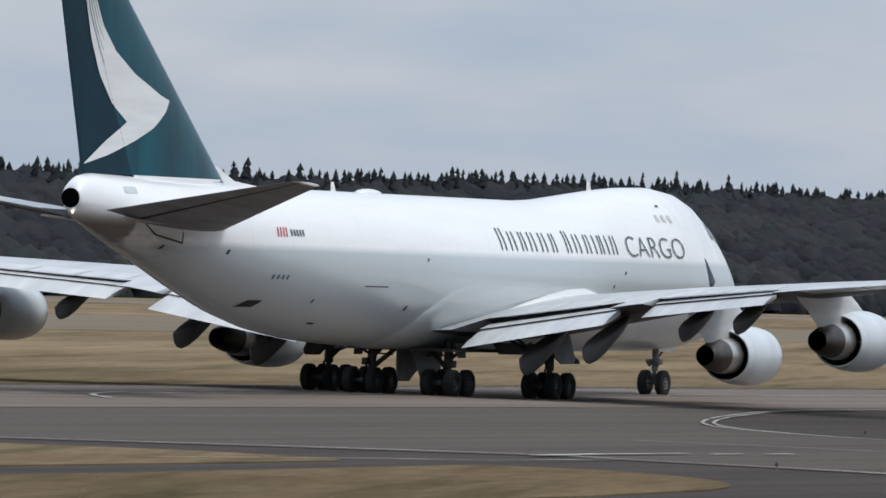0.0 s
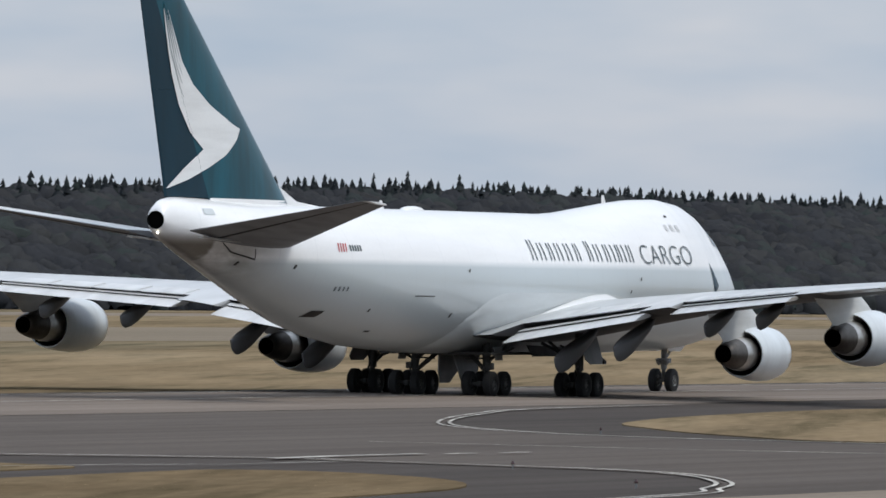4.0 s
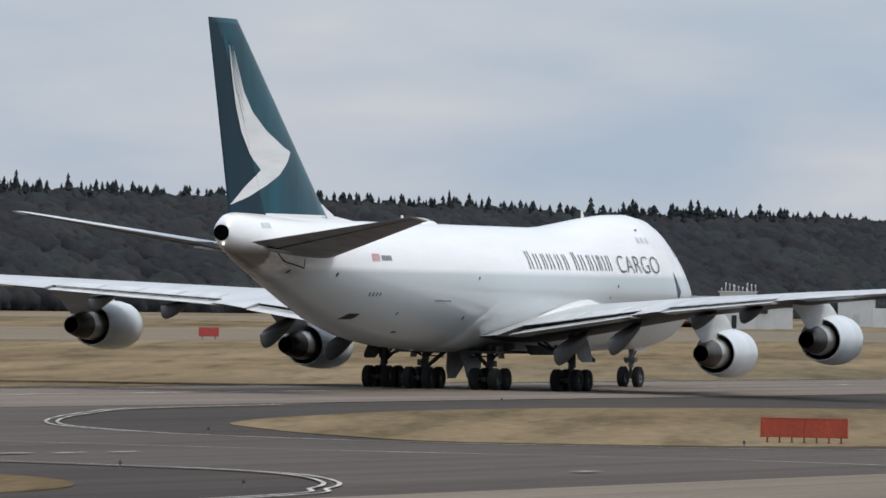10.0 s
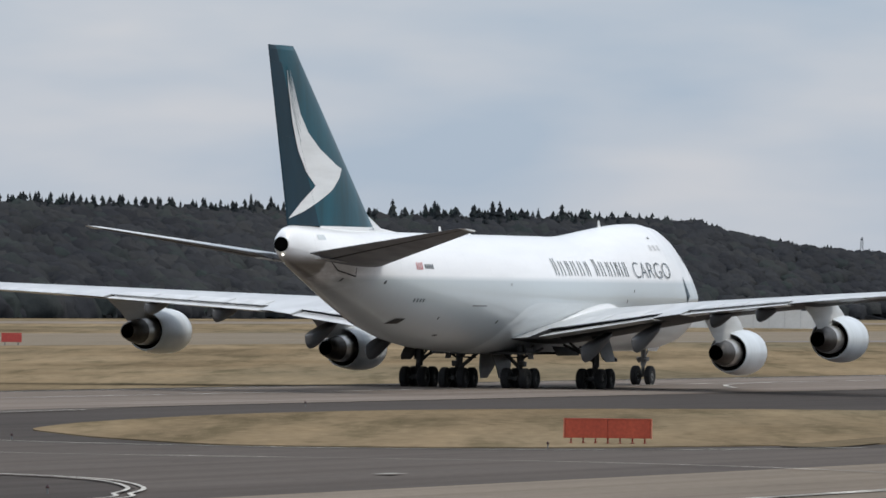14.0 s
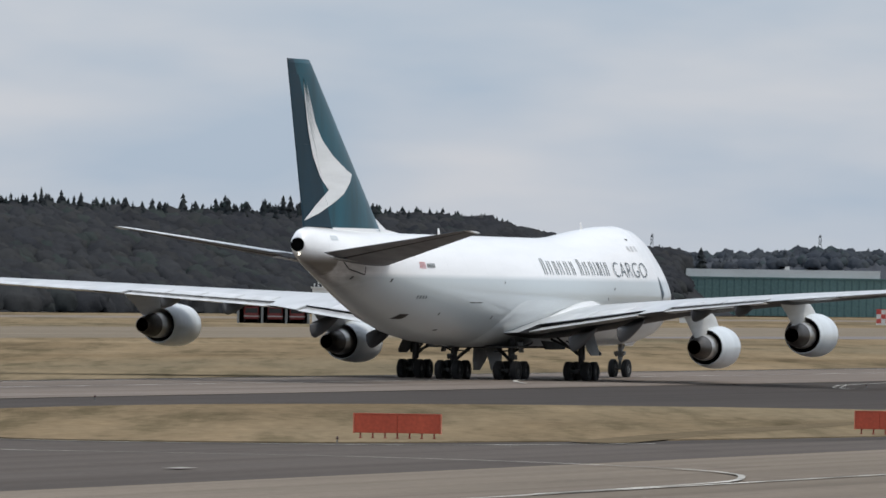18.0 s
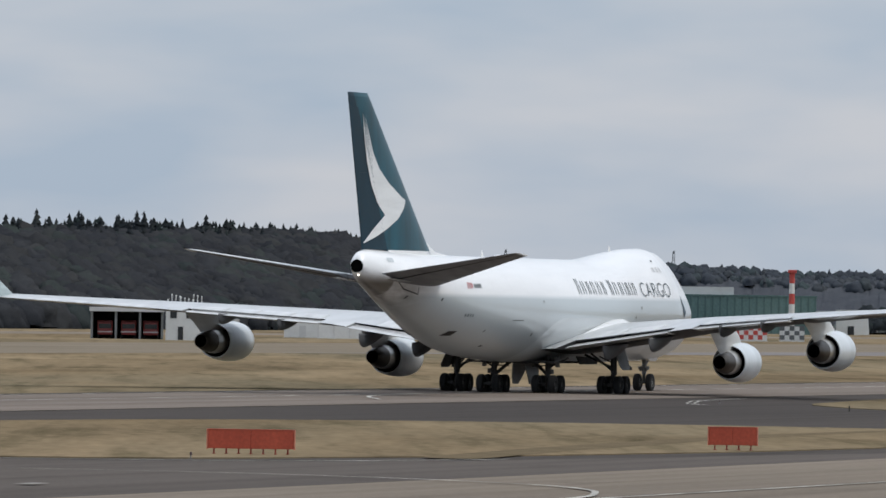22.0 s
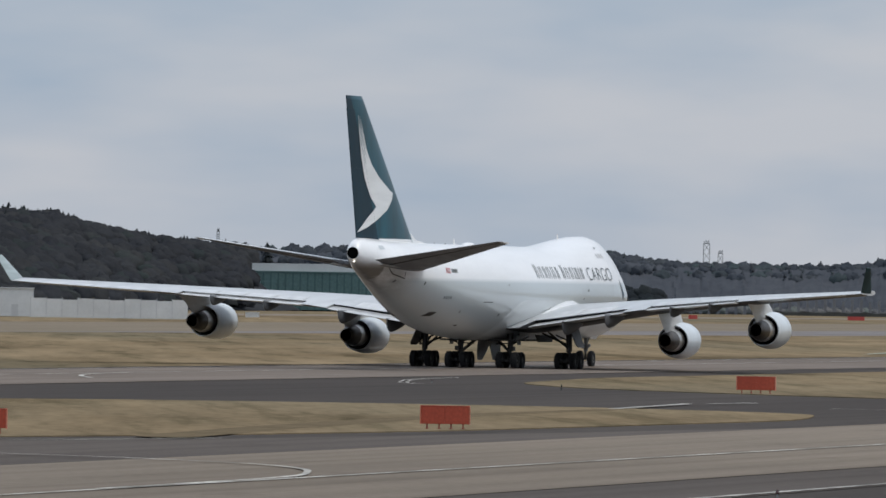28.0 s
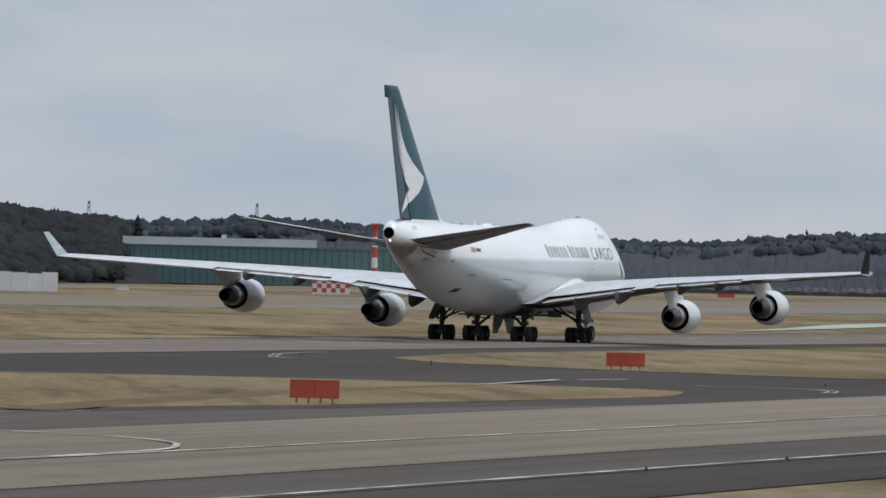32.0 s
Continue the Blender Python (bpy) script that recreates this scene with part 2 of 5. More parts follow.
def sheet(bm, pts, z):
    """A flat polygon at height z."""
    return bm.faces.new([bm.verts.new((x, y, z)) for x, y in pts])


def rounded(pts, r=6.0, n=6):
    """A polygon with its corners rounded off: each corner a pair of metres and its own radius if a third number is given."""
    out = []
    for i, c in enumerate(pts):
        rr = c[2] if len(c) > 2 else r
        c, a, b = Vector(c[:2]), Vector(pts[i - 1][:2]), Vector(pts[(i + 1) % len(pts)][:2])
        p, q = c + (a - c).normalized() * min(rr, (a - c).length * 0.49), c + (b - c).normalized() * min(rr, (b - c).length * 0.49)
        for k in range(n + 1):
            t = k / n
            out.append(tuple(p * (1 - t) ** 2 + c * 2 * t * (1 - t) + q * t * t))
    return out


def ribbon(bm, pts, width, z):
    """A painted stripe along a line of points."""
    pts = [Vector(p) for p in pts]
    left, right = [], []
    for i, p in enumerate(pts):
        d = (pts[min(i + 1, len(pts) - 1)] - pts[max(i - 1, 0)]).normalized()
        n = Vector((-d.y, d.x)) * width / 2
        left.append(bm.verts.new((*(p + n), z)))
        right.append(bm.verts.new((*(p - n), z)))
    for i in range(len(pts) - 1):
        bm.faces.new((left[i], left[i + 1], right[i + 1], right[i]))


def curve(pts, n=8):
    """A smooth line through points (Catmull-Rom)."""
    pts = [Vector(p) for p in pts]
    out = []
    for i in range(len(pts) - 1):
        p0, p1, p2, p3 = pts[max(i - 1, 0)], pts[i], pts[i + 1], pts[min(i + 2, len(pts) - 1)]
        for k in range(n):
            t = k / n
            out.append(0.5 * ((2 * p1) + (p2 - p0) * t + (2 * p0 - 5 * p1 + 4 * p2 - p3) * t * t + (3 * p1 - p0 - 3 * p2 + p3) * t ** 3))
    return out + [pts[-1]]


# ---- the airfield ----
# x runs along the taxiway that the aircraft follows, y across it; the camera stands at the origin's edge.
bm = bmesh.new()
bmesh.ops.create_grid(bm, x_segments=40, y_segments=40, size=4800)
tagged(part("ground", bm, GRASS, smooth=False), "flat airfield ground of dry straw-coloured grass", "ground", kind="structure")


def paved(name, polys, mat, z, label, category):
    bm = bmesh.new()
    for p in polys:
        sheet(bm, p, z)
    return tagged(part(name, bm, mat, smooth=False), label, category, kind="structure")


# asphalt field between the near concrete taxiway and the far taxiway, with grass islands left open
paved("shoulder", [[(-400, 49), (1500, 49), (1500, 180.4), (-400, 180.4)]], ASPHALT, 0.03, "dark asphalt shoulder between the taxiways", "pavement")
paved("taxiway", [[(-400, 151), (1500, 151), (1500, 177.2), (-400, 177.2)]], OLD_ASPHALT, 0.06, "worn grey asphalt taxiway with white edge lines", "taxiway")
paved("apron_taxiway", [[(-400, 62), (1500, 62), (1500, 83), (-400, 83)]], CONCRETE, 0.06, "pale concrete taxiway with a white centre line", "taxiway")
paved("edge_gully", [[(-400, 177.3), (1500, 177.3), (1500, 179.0), (-400, 179.0)]], WELL_TAR, 0.036, "dark tarred gully along the taxiway edge", "pavement")
paved("near_shoulder", [[(-400, 55.6), (1500, 55.6), (1500, 61.9), (-400, 61.9)]], LINK_ASPHALT, 0.05, "grey-brown asphalt shoulder beside the concrete taxiway", "pavement")
paved("link_taxiway", [[(186, 83), (200, 84.4), (208.2, 86.6), (214.6, 88.9), (222.2, 93), (226.4, 97), (228.3, 101.3), (230, 106.9), (231.2, 111), (226, 121), (214, 138), (196, 146), (160, 151), (365, 151), (352, 148.5), (340, 147.6), (328.5, 146), (318.5, 142.8), (308, 139.2), (298, 135.2), (291, 131.8), (285.5, 128.2), (281.5, 124.6), (277.7, 120.4), (275.2, 115), (274, 108), (276, 101), (282, 95.5), (292, 92), (322, 86.5), (345, 83)]], LINK_ASPHALT, 0.045, "worn asphalt link between the two taxiways", "taxiway")
paved("far_runway", [[(-400, 325), (3200, 325), (3200, 415), (-400, 415)]], HAZED_STRIP, 0.015, "far runway beyond the grass, haze put into its colour", "runway")
paved("far_turnoff", [[(930, 325.2), (1180, 284), (3200, 282), (3200, 325.2)]], GREY_STRIP, 0.016, "grey paved turnoff beside the far runway", "pavement")
paved("far_apron", [[(500, 560), (3200, 470), (3200, 500), (500, 610)]], CONCRETE, 0.015, "pale paved strip before the woods", "pavement")
NEAR_ISLAND = [(-300, 89), (187, 89), (203, 91.3, 4), (211, 95.2, 5), (216.6, 101.5, 5), (216, 105.2, 2), (190, 103.4), (150, 102.4), (-300, 101.5)]
LEFT_ISLAND = [(-300, 107.5), (150, 107.8), (206, 108.2), (215.5, 108.8, 2), (218.5, 116, 5), (214, 128, 6), (200, 140, 6), (-300, 141)]
SIGN_ISLAND = [(275.6, 110.5, 5), (281, 101, 5), (297, 95, 5), (318, 91, 8), (364, 88, 8), (383, 92, 5), (391, 104, 8), (391, 117, 8), (385, 130.5, 8), (369, 138.5, 10), (347, 139.3, 10), (318, 134.4, 8), (301.5, 129.5, 4), (287.5, 120.8, 5)]
LONG_ISLAND = [(444, 94, 5), (453, 110, 8), (470, 127, 8), (490, 136.5, 8), (530, 142, 8), (1400, 144), (1400, 92), (480, 89.5, 8)]
ISLANDS = [NEAR_ISLAND, LEFT_ISLAND, SIGN_ISLAND, LONG_ISLAND]
for pts in ISLANDS:
    bm = bmesh.new()
    face = sheet(bm, rounded(pts, 5.0), 0.075)
    skirt = bmesh.ops.extrude_face_region(bm, geom=[face])
    for v in [g for g in skirt["geom"] if isinstance(g, bmesh.types.BMVert)]:
        v.co.z = 0.0
    tagged(part("grass_island", bm, GRASS, smooth=False), "island of dry yellow grass between the taxiways", "grass", kind="structure")

# worn brown tracks in the grass, and a pale green painted verge
for pts in ([(290, 93), (314, 96.3), (340, 99.2), (362, 101.1), (384, 101.6), (384, 103), (362, 103), (340, 101.5), (313, 98.6), (291, 95.6)],):
    bm = bmesh.new()
    sheet(bm, rounded(pts, 2.0), 0.082)
    tagged(part("worn_track", bm, WORN, smooth=False), "worn brown track through the grass island", "track", kind="structure")
paved("painted_verge", [rounded([(800, 188), (880, 196), (955, 204.5), (1010, 212), (1010, 219), (950, 212), (870, 198.5)], 3.0)], VERGE, 0.07, "pale green painted verge beside the taxiway", "marking")

# patched places in the paving
for pts, z in (([(372, 154), (392, 154), (394, 158), (374, 158)], 0.064), ([(300, 64), (316, 64), (317, 69), (301, 69)], 0.064), ([(430, 160), (470, 160), (471, 162.5), (431, 162.5)], 0.064)):
    paved("repair_patch", [pts], PATCH, z, "slightly paler repaired patch of paving", "pavement")

# painted lines
RIGHT_EDGE = [(352, 148.5), (340, 147.6), (328.5, 146), (318.5, 142.8), (308, 139.2), (298, 135.2), (291, 131.8), (285.5, 128.2), (281.5, 124.6), (277.7, 120.4), (275.2, 115), (274, 108), (276, 101), (282, 95.5), (292, 92)]
LEFT_EDGE = [(170, 82.9), (200, 84.4), (208.2, 86.6), (214.6, 88.9), (222.2, 93), (226.4, 97), (228.3, 101.3), (230, 106.9), (231.2, 111), (226, 121), (214, 138), (196, 146), (160, 148.4)]
LEAD_IN = [(214, 71.1), (222, 71.2), (229.5, 71.4), (234.5, 71.8), (238.5, 72.75), (242.9, 74.2), (247.2, 76.5), (250.8, 79.7), (254.2, 84.3), (257, 91), (257, 98), (256, 107), (256.6, 113.3), (257.2, 119.4)]
LEAD_OUT = [(296, 160.5), (301, 164), (307, 166.8), (314, 168.6), (326, 169.6)]
LEAD_TWO = [(474, 158), (483, 161.6), (493, 164.6), (508, 166.6)]
EDGE_THREE = [(402, 96), (401, 92), (398.5, 89.4), (393.7, 87.4), (386, 86)]
EDGE_TWO = [(476, 138.4), (480.5, 140.6), (488, 142.8), (500, 145.6), (516, 147.4)]
doubled = lambda pts, gap: [[tuple(p + Vector((-(d := (q - p).normalized()).y, d.x)) * g) for p, q in zip(pts, pts[1:])] for g in (-gap, gap)]
strips = [([(-400, 71), (1500, 71)], 0.22, 0.09), ([(-400, 56), (1500, 56)], 0.3, 0.07), ([(-400, 176.6), (1500, 176.6)], 0.2, 0.09), ([(-400, 167), (1500, 167)], 0.3, 0.09)]
for pts in (RIGHT_EDGE, LEFT_EDGE, EDGE_TWO, EDGE_THREE):
    strips += [(p, 0.14, 0.085) for p in doubled(curve(pts), 0.22)]
strips += [([(208, 111.6), (217.6, 109.2), (221, 107.3), (229, 106.9)], 0.2, 0.095)]
strips += [(curve(LEAD_IN), 0.22, 0.1), (curve(LEAD_OUT), 0.3, 0.1), (curve(LEAD_TWO), 0.3, 0.1)]
# hold-short bars, in worn pieces
strips += [([(229.6, 109.9), (234.9, 110.2), (240.8, 110.0)], 0.5, 0.1), ([(241.4, 109.4), (243.4, 109.25)], 0.3, 0.1), ([(244.6, 109.0), (246.6, 108.9)], 0.3, 0.1)]
strips += [([(386, 102.6), (399, 103.9), (409, 104.9)], 0.6, 0.1), ([(411, 104.3), (417, 103.4)], 0.45, 0.1)]
strips += [([(234.8, 89.4), (236.4, 89.4)], 0.6, 0.1)]
for pts, w, z in strips:
    bm = bmesh.new()
    ribbon(bm, pts, w, z)
    tagged(part("painted_line", bm, LINE, smooth=False), "white painted taxiway line, slightly worn", "marking", kind="structure")

# ---- the aircraft's materials ----
def paint(name, colour, rough=0.3, dirt=0.12, coat=0.3, streak=(0.35, 1, 3), spec=0.5):
    """Gloss paint with faint stains along the airflow and a fine mottling."""
    m, n, l, b = material(name, rough)
    b.inputs["Coat Weight"].default_value = coat
    b.inputs["Specular IOR Level"].default_value = spec
    b.inputs["Coat Roughness"].default_value = 0.12
    big, fine = noise_node(n, l, 0.7, 5, streak), noise_node(n, l, 6, 3)
    lo = tuple(c * (1 - dirt) for c in colour)
    base = ramp_node(n, l, big.outputs["Fac"], [(0.32, lo), (0.62, colour)])
    g = ramp_node(n, l, fine.outputs["Fac"], [(0.3, (0.98, 0.98, 0.98)), (0.7, (1.01, 1.01, 1.01))])
    out = mixed(n, l, 1.0, base.outputs["Color"], g.outputs["Color"], "MULTIPLY")
    l.new(out, b.inputs["Base Color"])
    return m, n, l, b, out


def fuselage_paint():
    """White above, pale grey-green below a soft line, soot at the tail and thin skin joints."""
    m, n, l, b, out = paint("fuselage_paint", (0.87, 0.875, 0.875), 0.3, 0.05, 0.6)
    tc, sep = n.new("ShaderNodeTexCoord"), n.new("ShaderNodeSeparateXYZ")
    l.new(tc.outputs["Object"], sep.inputs["Vector"])

    def ramp_of(sock, a, c):
        r = n.new("ShaderNodeMapRange")
        r.inputs["From Min"].default_value, r.inputs["From Max"].default_value = a, c
        l.new(sock, r.inputs["Value"])
        return r.outputs["Result"]

    def times(a, c):
        q = n.new("ShaderNodeMath")
        q.operation = "MULTIPLY"
        for k, v in enumerate((a, c)):
            if isinstance(v, bpy.types.NodeSocket):
                l.new(v, q.inputs[k])
            else:
                q.inputs[k].default_value = v
        return q.outputs["Value"]

    lower = ramp_of(sep.outputs["Z"], 6.5, 6.2)
    tailward = ramp_of(sep.outputs["X"], -30.6, -28.6)
    out = mixed(n, l, times(lower, tailward), out, (0.5, 0.55, 0.565))
    soot = noise_node(n, l, 0.9, 5, (0.5, 1, 1.6))
    smut = ramp_of(soot.outputs["Fac"], 0.22, 0.6)
    out = mixed(n, l, times(times(ramp_of(sep.outputs["X"], -25.5, -30.5), ramp_of(sep.outputs["Z"], 7.7, 6.6)), smut), out, (0.16, 0.148, 0.126))
    patch = times(ramp_of(sep.outputs["X"], -30.7, -30.9), ramp_of(sep.outputs["Z"], 7.55, 7.0))
    out = mixed(n, l, times(patch, ramp_of(soot.outputs["Fac"], 0.1, 0.5)), out, (0.135, 0.122, 0.1))
    belly = ramp_of(sep.outputs["Z"], 3.6, 2.3)
    out = mixed(n, l, times(times(belly, smut), 0.12), out, (0.3, 0.29, 0.26))
    joint = n.new("ShaderNodeMath")  # skin joints every few metres
    joint.operation = "PINGPONG"
    joint.inputs[1].default_value = 1.6
    l.new(sep.outputs["X"], joint.inputs[0])
    out = mixed(n, l, times(ramp_of(joint.outputs["Value"], 0.03, 0.0), 0.18), out, (0.3, 0.31, 0.32))
    l.new(out, b.inputs["Base Color"])
    return m


HULL = fuselage_paint()
FAIRING = paint("fairing_paint", (0.56, 0.6, 0.61), 0.3, 0.12, 0.5)[0]
WHITE = paint("white_paint", (0.78, 0.79, 0.79))[0]
COWL = paint("cowl_paint", (0.66, 0.71, 0.74), 0.3, 0.15, 0.3, (2, 1, 0.5))[0]
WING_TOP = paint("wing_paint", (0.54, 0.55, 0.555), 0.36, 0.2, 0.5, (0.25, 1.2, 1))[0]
FLAP_MAT = paint("flap_paint", (0.62, 0.625, 0.625), 0.38, 0.25, 0.4, (0.3, 2, 1))[0]
# one grey tailplane in two tones: lit top and shaded underside as colours
TAIL_TOP = paint("tailplane_lit_top", (0.66, 0.67, 0.67), 0.35, 0.15, 0.2)[0]
TAIL_GREY = paint("tailplane_shaded_grey", (0.22, 0.23, 0.245), 0.6, 0.3, 0.0, (0.4, 1.5, 1), 0.3)[0]
# darker than the wing's real grey: underside shade put into the colour
WING_UNDER = paint("wing_underside_shade", (0.085, 0.086, 0.09), 0.5, 0.3, 0.0, (0.3, 1.2, 1), 0.3)[0]
# flap fairings darkened from pylon grey, shade under the wing in the colour
CANOE = paint("flap_fairing_shade_grey", (0.135, 0.138, 0.143), 0.5, 0.3, 0.0, (0.3, 1.2, 1), 0.3)[0]
DOOR_GREY = paint("gear_door_paint", (0.24, 0.24, 0.235), 0.5, 0.35, 0.0, (1, 1, 0.4), 0.3)[0]
PYLON = paint("pylon_paint", (0.6, 0.61, 0.6), 0.4, 0.25, 0.1)[0]
WINGLET_DARK = paint("winglet_teal_paint", (0.02, 0.045, 0.052), 0.6, 0.3, 0.0, (1, 1, 1), 0.08)[0]
WINGLET = paint("winglet_paint", (0.42, 0.5, 0.5), 0.35, 0.3)[0]
TEAL = paint("teal_paint", (0.0, 0.073, 0.106), 0.4, 0.45, 0.12, (1.2, 1, 0.18), 0.3)[0]
# darker copy of the teal: shade from the rudder's facing put into colour
RUDDER_TEAL = paint("rudder_shade_teal", (0.0, 0.026, 0.046), 0.4, 0.2, 0.1, (1.2, 1, 0.25), 0.25)[0]
INK = two_scale("lettering_paint", (0.07, 0.09, 0.1), (0.12, 0.145, 0.155), 0.5, 8, 0.5)
RED = two_scale("red_paint", (0.42, 0.03, 0.04), (0.55, 0.05, 0.06), 0.8, 8, 0.5)
DARK = two_scale("dark_metal", (0.02, 0.02, 0.021), (0.045, 0.044, 0.042), 1.2, 12, 0.55, 0.5)
SOOTED = two_scale("sooted_nozzle_metal", (0.06, 0.052, 0.045), (0.14, 0.127, 0.115), 1.6, 14, 0.42, 0.8)
STEEL = two_scale("bare_steel", (0.5, 0.49, 0.46), (0.68, 0.66, 0.63), 1.5, 14, 0.33, 0.85)
HUB = two_scale("hub_grey", (0.12, 0.12, 0.12), (0.24, 0.24, 0.23), 1.5, 12, 0.5)
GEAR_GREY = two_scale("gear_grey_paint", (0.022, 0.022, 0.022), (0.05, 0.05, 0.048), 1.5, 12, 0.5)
# near-black: shade of flap bays and wheel well, also a gear door
NEAR_BLACK = two_scale("near_black", (0.02, 0.02, 0.02), (0.05, 0.05, 0.048), 1.5, 12, 0.8)
# near-black for the elevator's hinge line and the shade at flap noses
GAP_BLACK = two_scale("gap_black", (0.012, 0.012, 0.012), (0.025, 0.025, 0.025), 2, 14, 0.7)
# black without reflection: the openings' inner shade put into the colour
VOID, _, _, vb = material("cavity_shade_black", 1.0)
vb.inputs["Base Color"].default_value = (0.004, 0.004, 0.004, 1)
vb.inputs["Specular IOR Level"].default_value = 0.0
PANE, _, _, pb = material("cockpit_glass", 0.08)
pb.inputs["Base Color"].default_value = (0.05, 0.06, 0.07, 1)
LAMP, _, _, lb = material("tail_lamp", 0.3)
lb.inputs["Base Color"].default_value = (0.9, 0.9, 0.85, 1)
lb.inputs["Emission Color"].default_value = (1, 0.93, 0.8, 1)
lb.inputs["Emission Strength"].default_value = 3.0

# ---- the aircraft ----
# Its own space: x forward from the middle of the main gear, y to its left, z up from the ground.
plane = thing("cargo_aircraft", "white four-engined cargo jet with teal tail rolling along the taxiway", "aircraft")
TOP = [(33.4, 4.95), (33.05, 5.8), (32.3, 6.55), (31.1, 7.5), (29.4, 8.55), (27.8, 9.22), (26.2, 9.6), (23.5, 9.82), (20.5, 9.76), (17.5, 9.56), (14.5, 9.29), (11.5, 9.02), (9.0, 8.9), (-20, 8.9), (-27, 9.05), (-31, 9.12), (-33, 9.12), (-33.8, 9.0), (-34.3, 8.76), (-34.5, 8.5)]
BOT = [(33.4, 4.85), (33.05, 4.2), (32.3, 3.65), (31.2, 3.1), (29, 2.55), (26, 2.22), (22, 2.12), (-6, 2.12), (-10, 2.2), (-14, 2.42), (-17, 2.75), (-20, 3.3), (-24, 4.35), (-28, 5.5), (-32, 6.62), (-33.8, 7.18), (-34.3, 7.44), (-34.5, 7.64)]
WID = [(33.4, 0.05), (33.05, 0.62), (32.3, 1.08), (31.2, 1.6), (29.5, 2.15), (27.5, 2.62), (25, 3.02), (22, 3.22), (19, 3.25), (-8, 3.25), (-13, 3.15), (-17, 2.95), (-20, 2.7), (-24, 2.25), (-28, 1.72), (-32, 1.06), (-33.6, 0.7), (-34.3, 0.5), (-34.5, 0.43)]


def along(table, u):
    return float(np.interp(-u, [-p[0] for p in table], [p[1] for p in table]))


def hull(u, a):
    """A point of the fuselage skin at station u; a: angle up from the right-hand side."""
    top, bot, wid = along(TOP, u), along(BOT, u), along(WID, u)
    mid = (top + bot) / 2
    if u > -10:
        mid = min(mid, 5.45) if u > 0 else min(mid, 5.45) * (1 + u / 10) - mid * u / 10
    c, s = math.cos(a), math.sin(a)
    tall = top - mid if s > 0 else mid - bot
    pinch = 1 - max(0.0, s) * (0.1 * max(0.0, min(1.0, (top - 9.0) / 0.6)) if u < 22 else 0.1 + 0.25 * min(1.0, (u - 22) / 5)) if u > 8 else 1.0
    return Vector((u, -wid * c * pinch, mid + tall * s))


def skin(u, z, lift=0.02, side=-1):
    """The fuselage skin at station u and height z, on the right (-1) or left (1) side."""
    lo, hi = -math.pi / 2, math.pi / 2
    for _ in range(26):
        a = (lo + hi) / 2
        lo, hi = (a, hi) if hull(u, a).z < z else (lo, a)
    p = hull(u, a)
    return Vector((p.x, (p.y - lift * math.cos(a)) * -side, p.z + lift * math.sin(a)))


def decal(bm, pts, side=-1, lift=0.02):
    """A patch of paint laid on the skin from (u, z) corners, cut into a small grid so that it follows the curve."""
    (a, b, c, d), n = [Vector(p) for p in pts], 4
    grid = []
    for i in range(n + 1):
        row = []
        for j in range(n + 1):
            s, t = i / n, j / n
            p = (a * (1 - s) + b * s) * (1 - t) + (d * (1 - s) + c * s) * t
            row.append(bm.verts.new(skin(p.x, p.y, lift, side)))
        grid.append(row)
    for i in range(n):
        for j in range(n):
            bm.faces.new((grid[i][j], grid[i + 1][j], grid[i + 1][j + 1], grid[i][j + 1]))


stations = sorted({*np.linspace(33.4, 22, 40), *np.linspace(22, 8, 18), *np.linspace(8, -8, 9), *np.linspace(-8, -33, 34), *np.linspace(-33.1, -34.5, 15)}, reverse=True)
fuselage = part("fuselage", loft([[hull(u, k * math.tau / 64) for k in range(64)] for u in stations]), HULL, plane, "white upper and pale grey lower fuselage")

# small things on the skin
bm = bmesh.new()
ring_at = lambda x, r, z, n=24: [(x, r * math.cos(k * math.tau / n), z + r * math.sin(k * math.tau / n)) for k in range(n)]
# closed shallow disc; a near-black colour gives the hollow's shade
loft([ring_at(-34.40, 0.41, 8.07), ring_at(-34.56, 0.405, 8.07), ring_at(-34.58, 0.37, 8.07), ring_at(-34.52, 0.35, 8.07), ring_at(-34.51, 0.02, 8.07)], True, bm)
part("exhaust_port", bm, VOID, fuselage, "black round exhaust port in the tail cone")
bm = bmesh.new()
bmesh.ops.create_icosphere(bm, subdivisions=2, radius=0.06, matrix=Matrix.Translation((-34.5, -0.1, 7.5)))
part("tail_lamp", bm, LAMP, fuselage, "small white tail lamp")
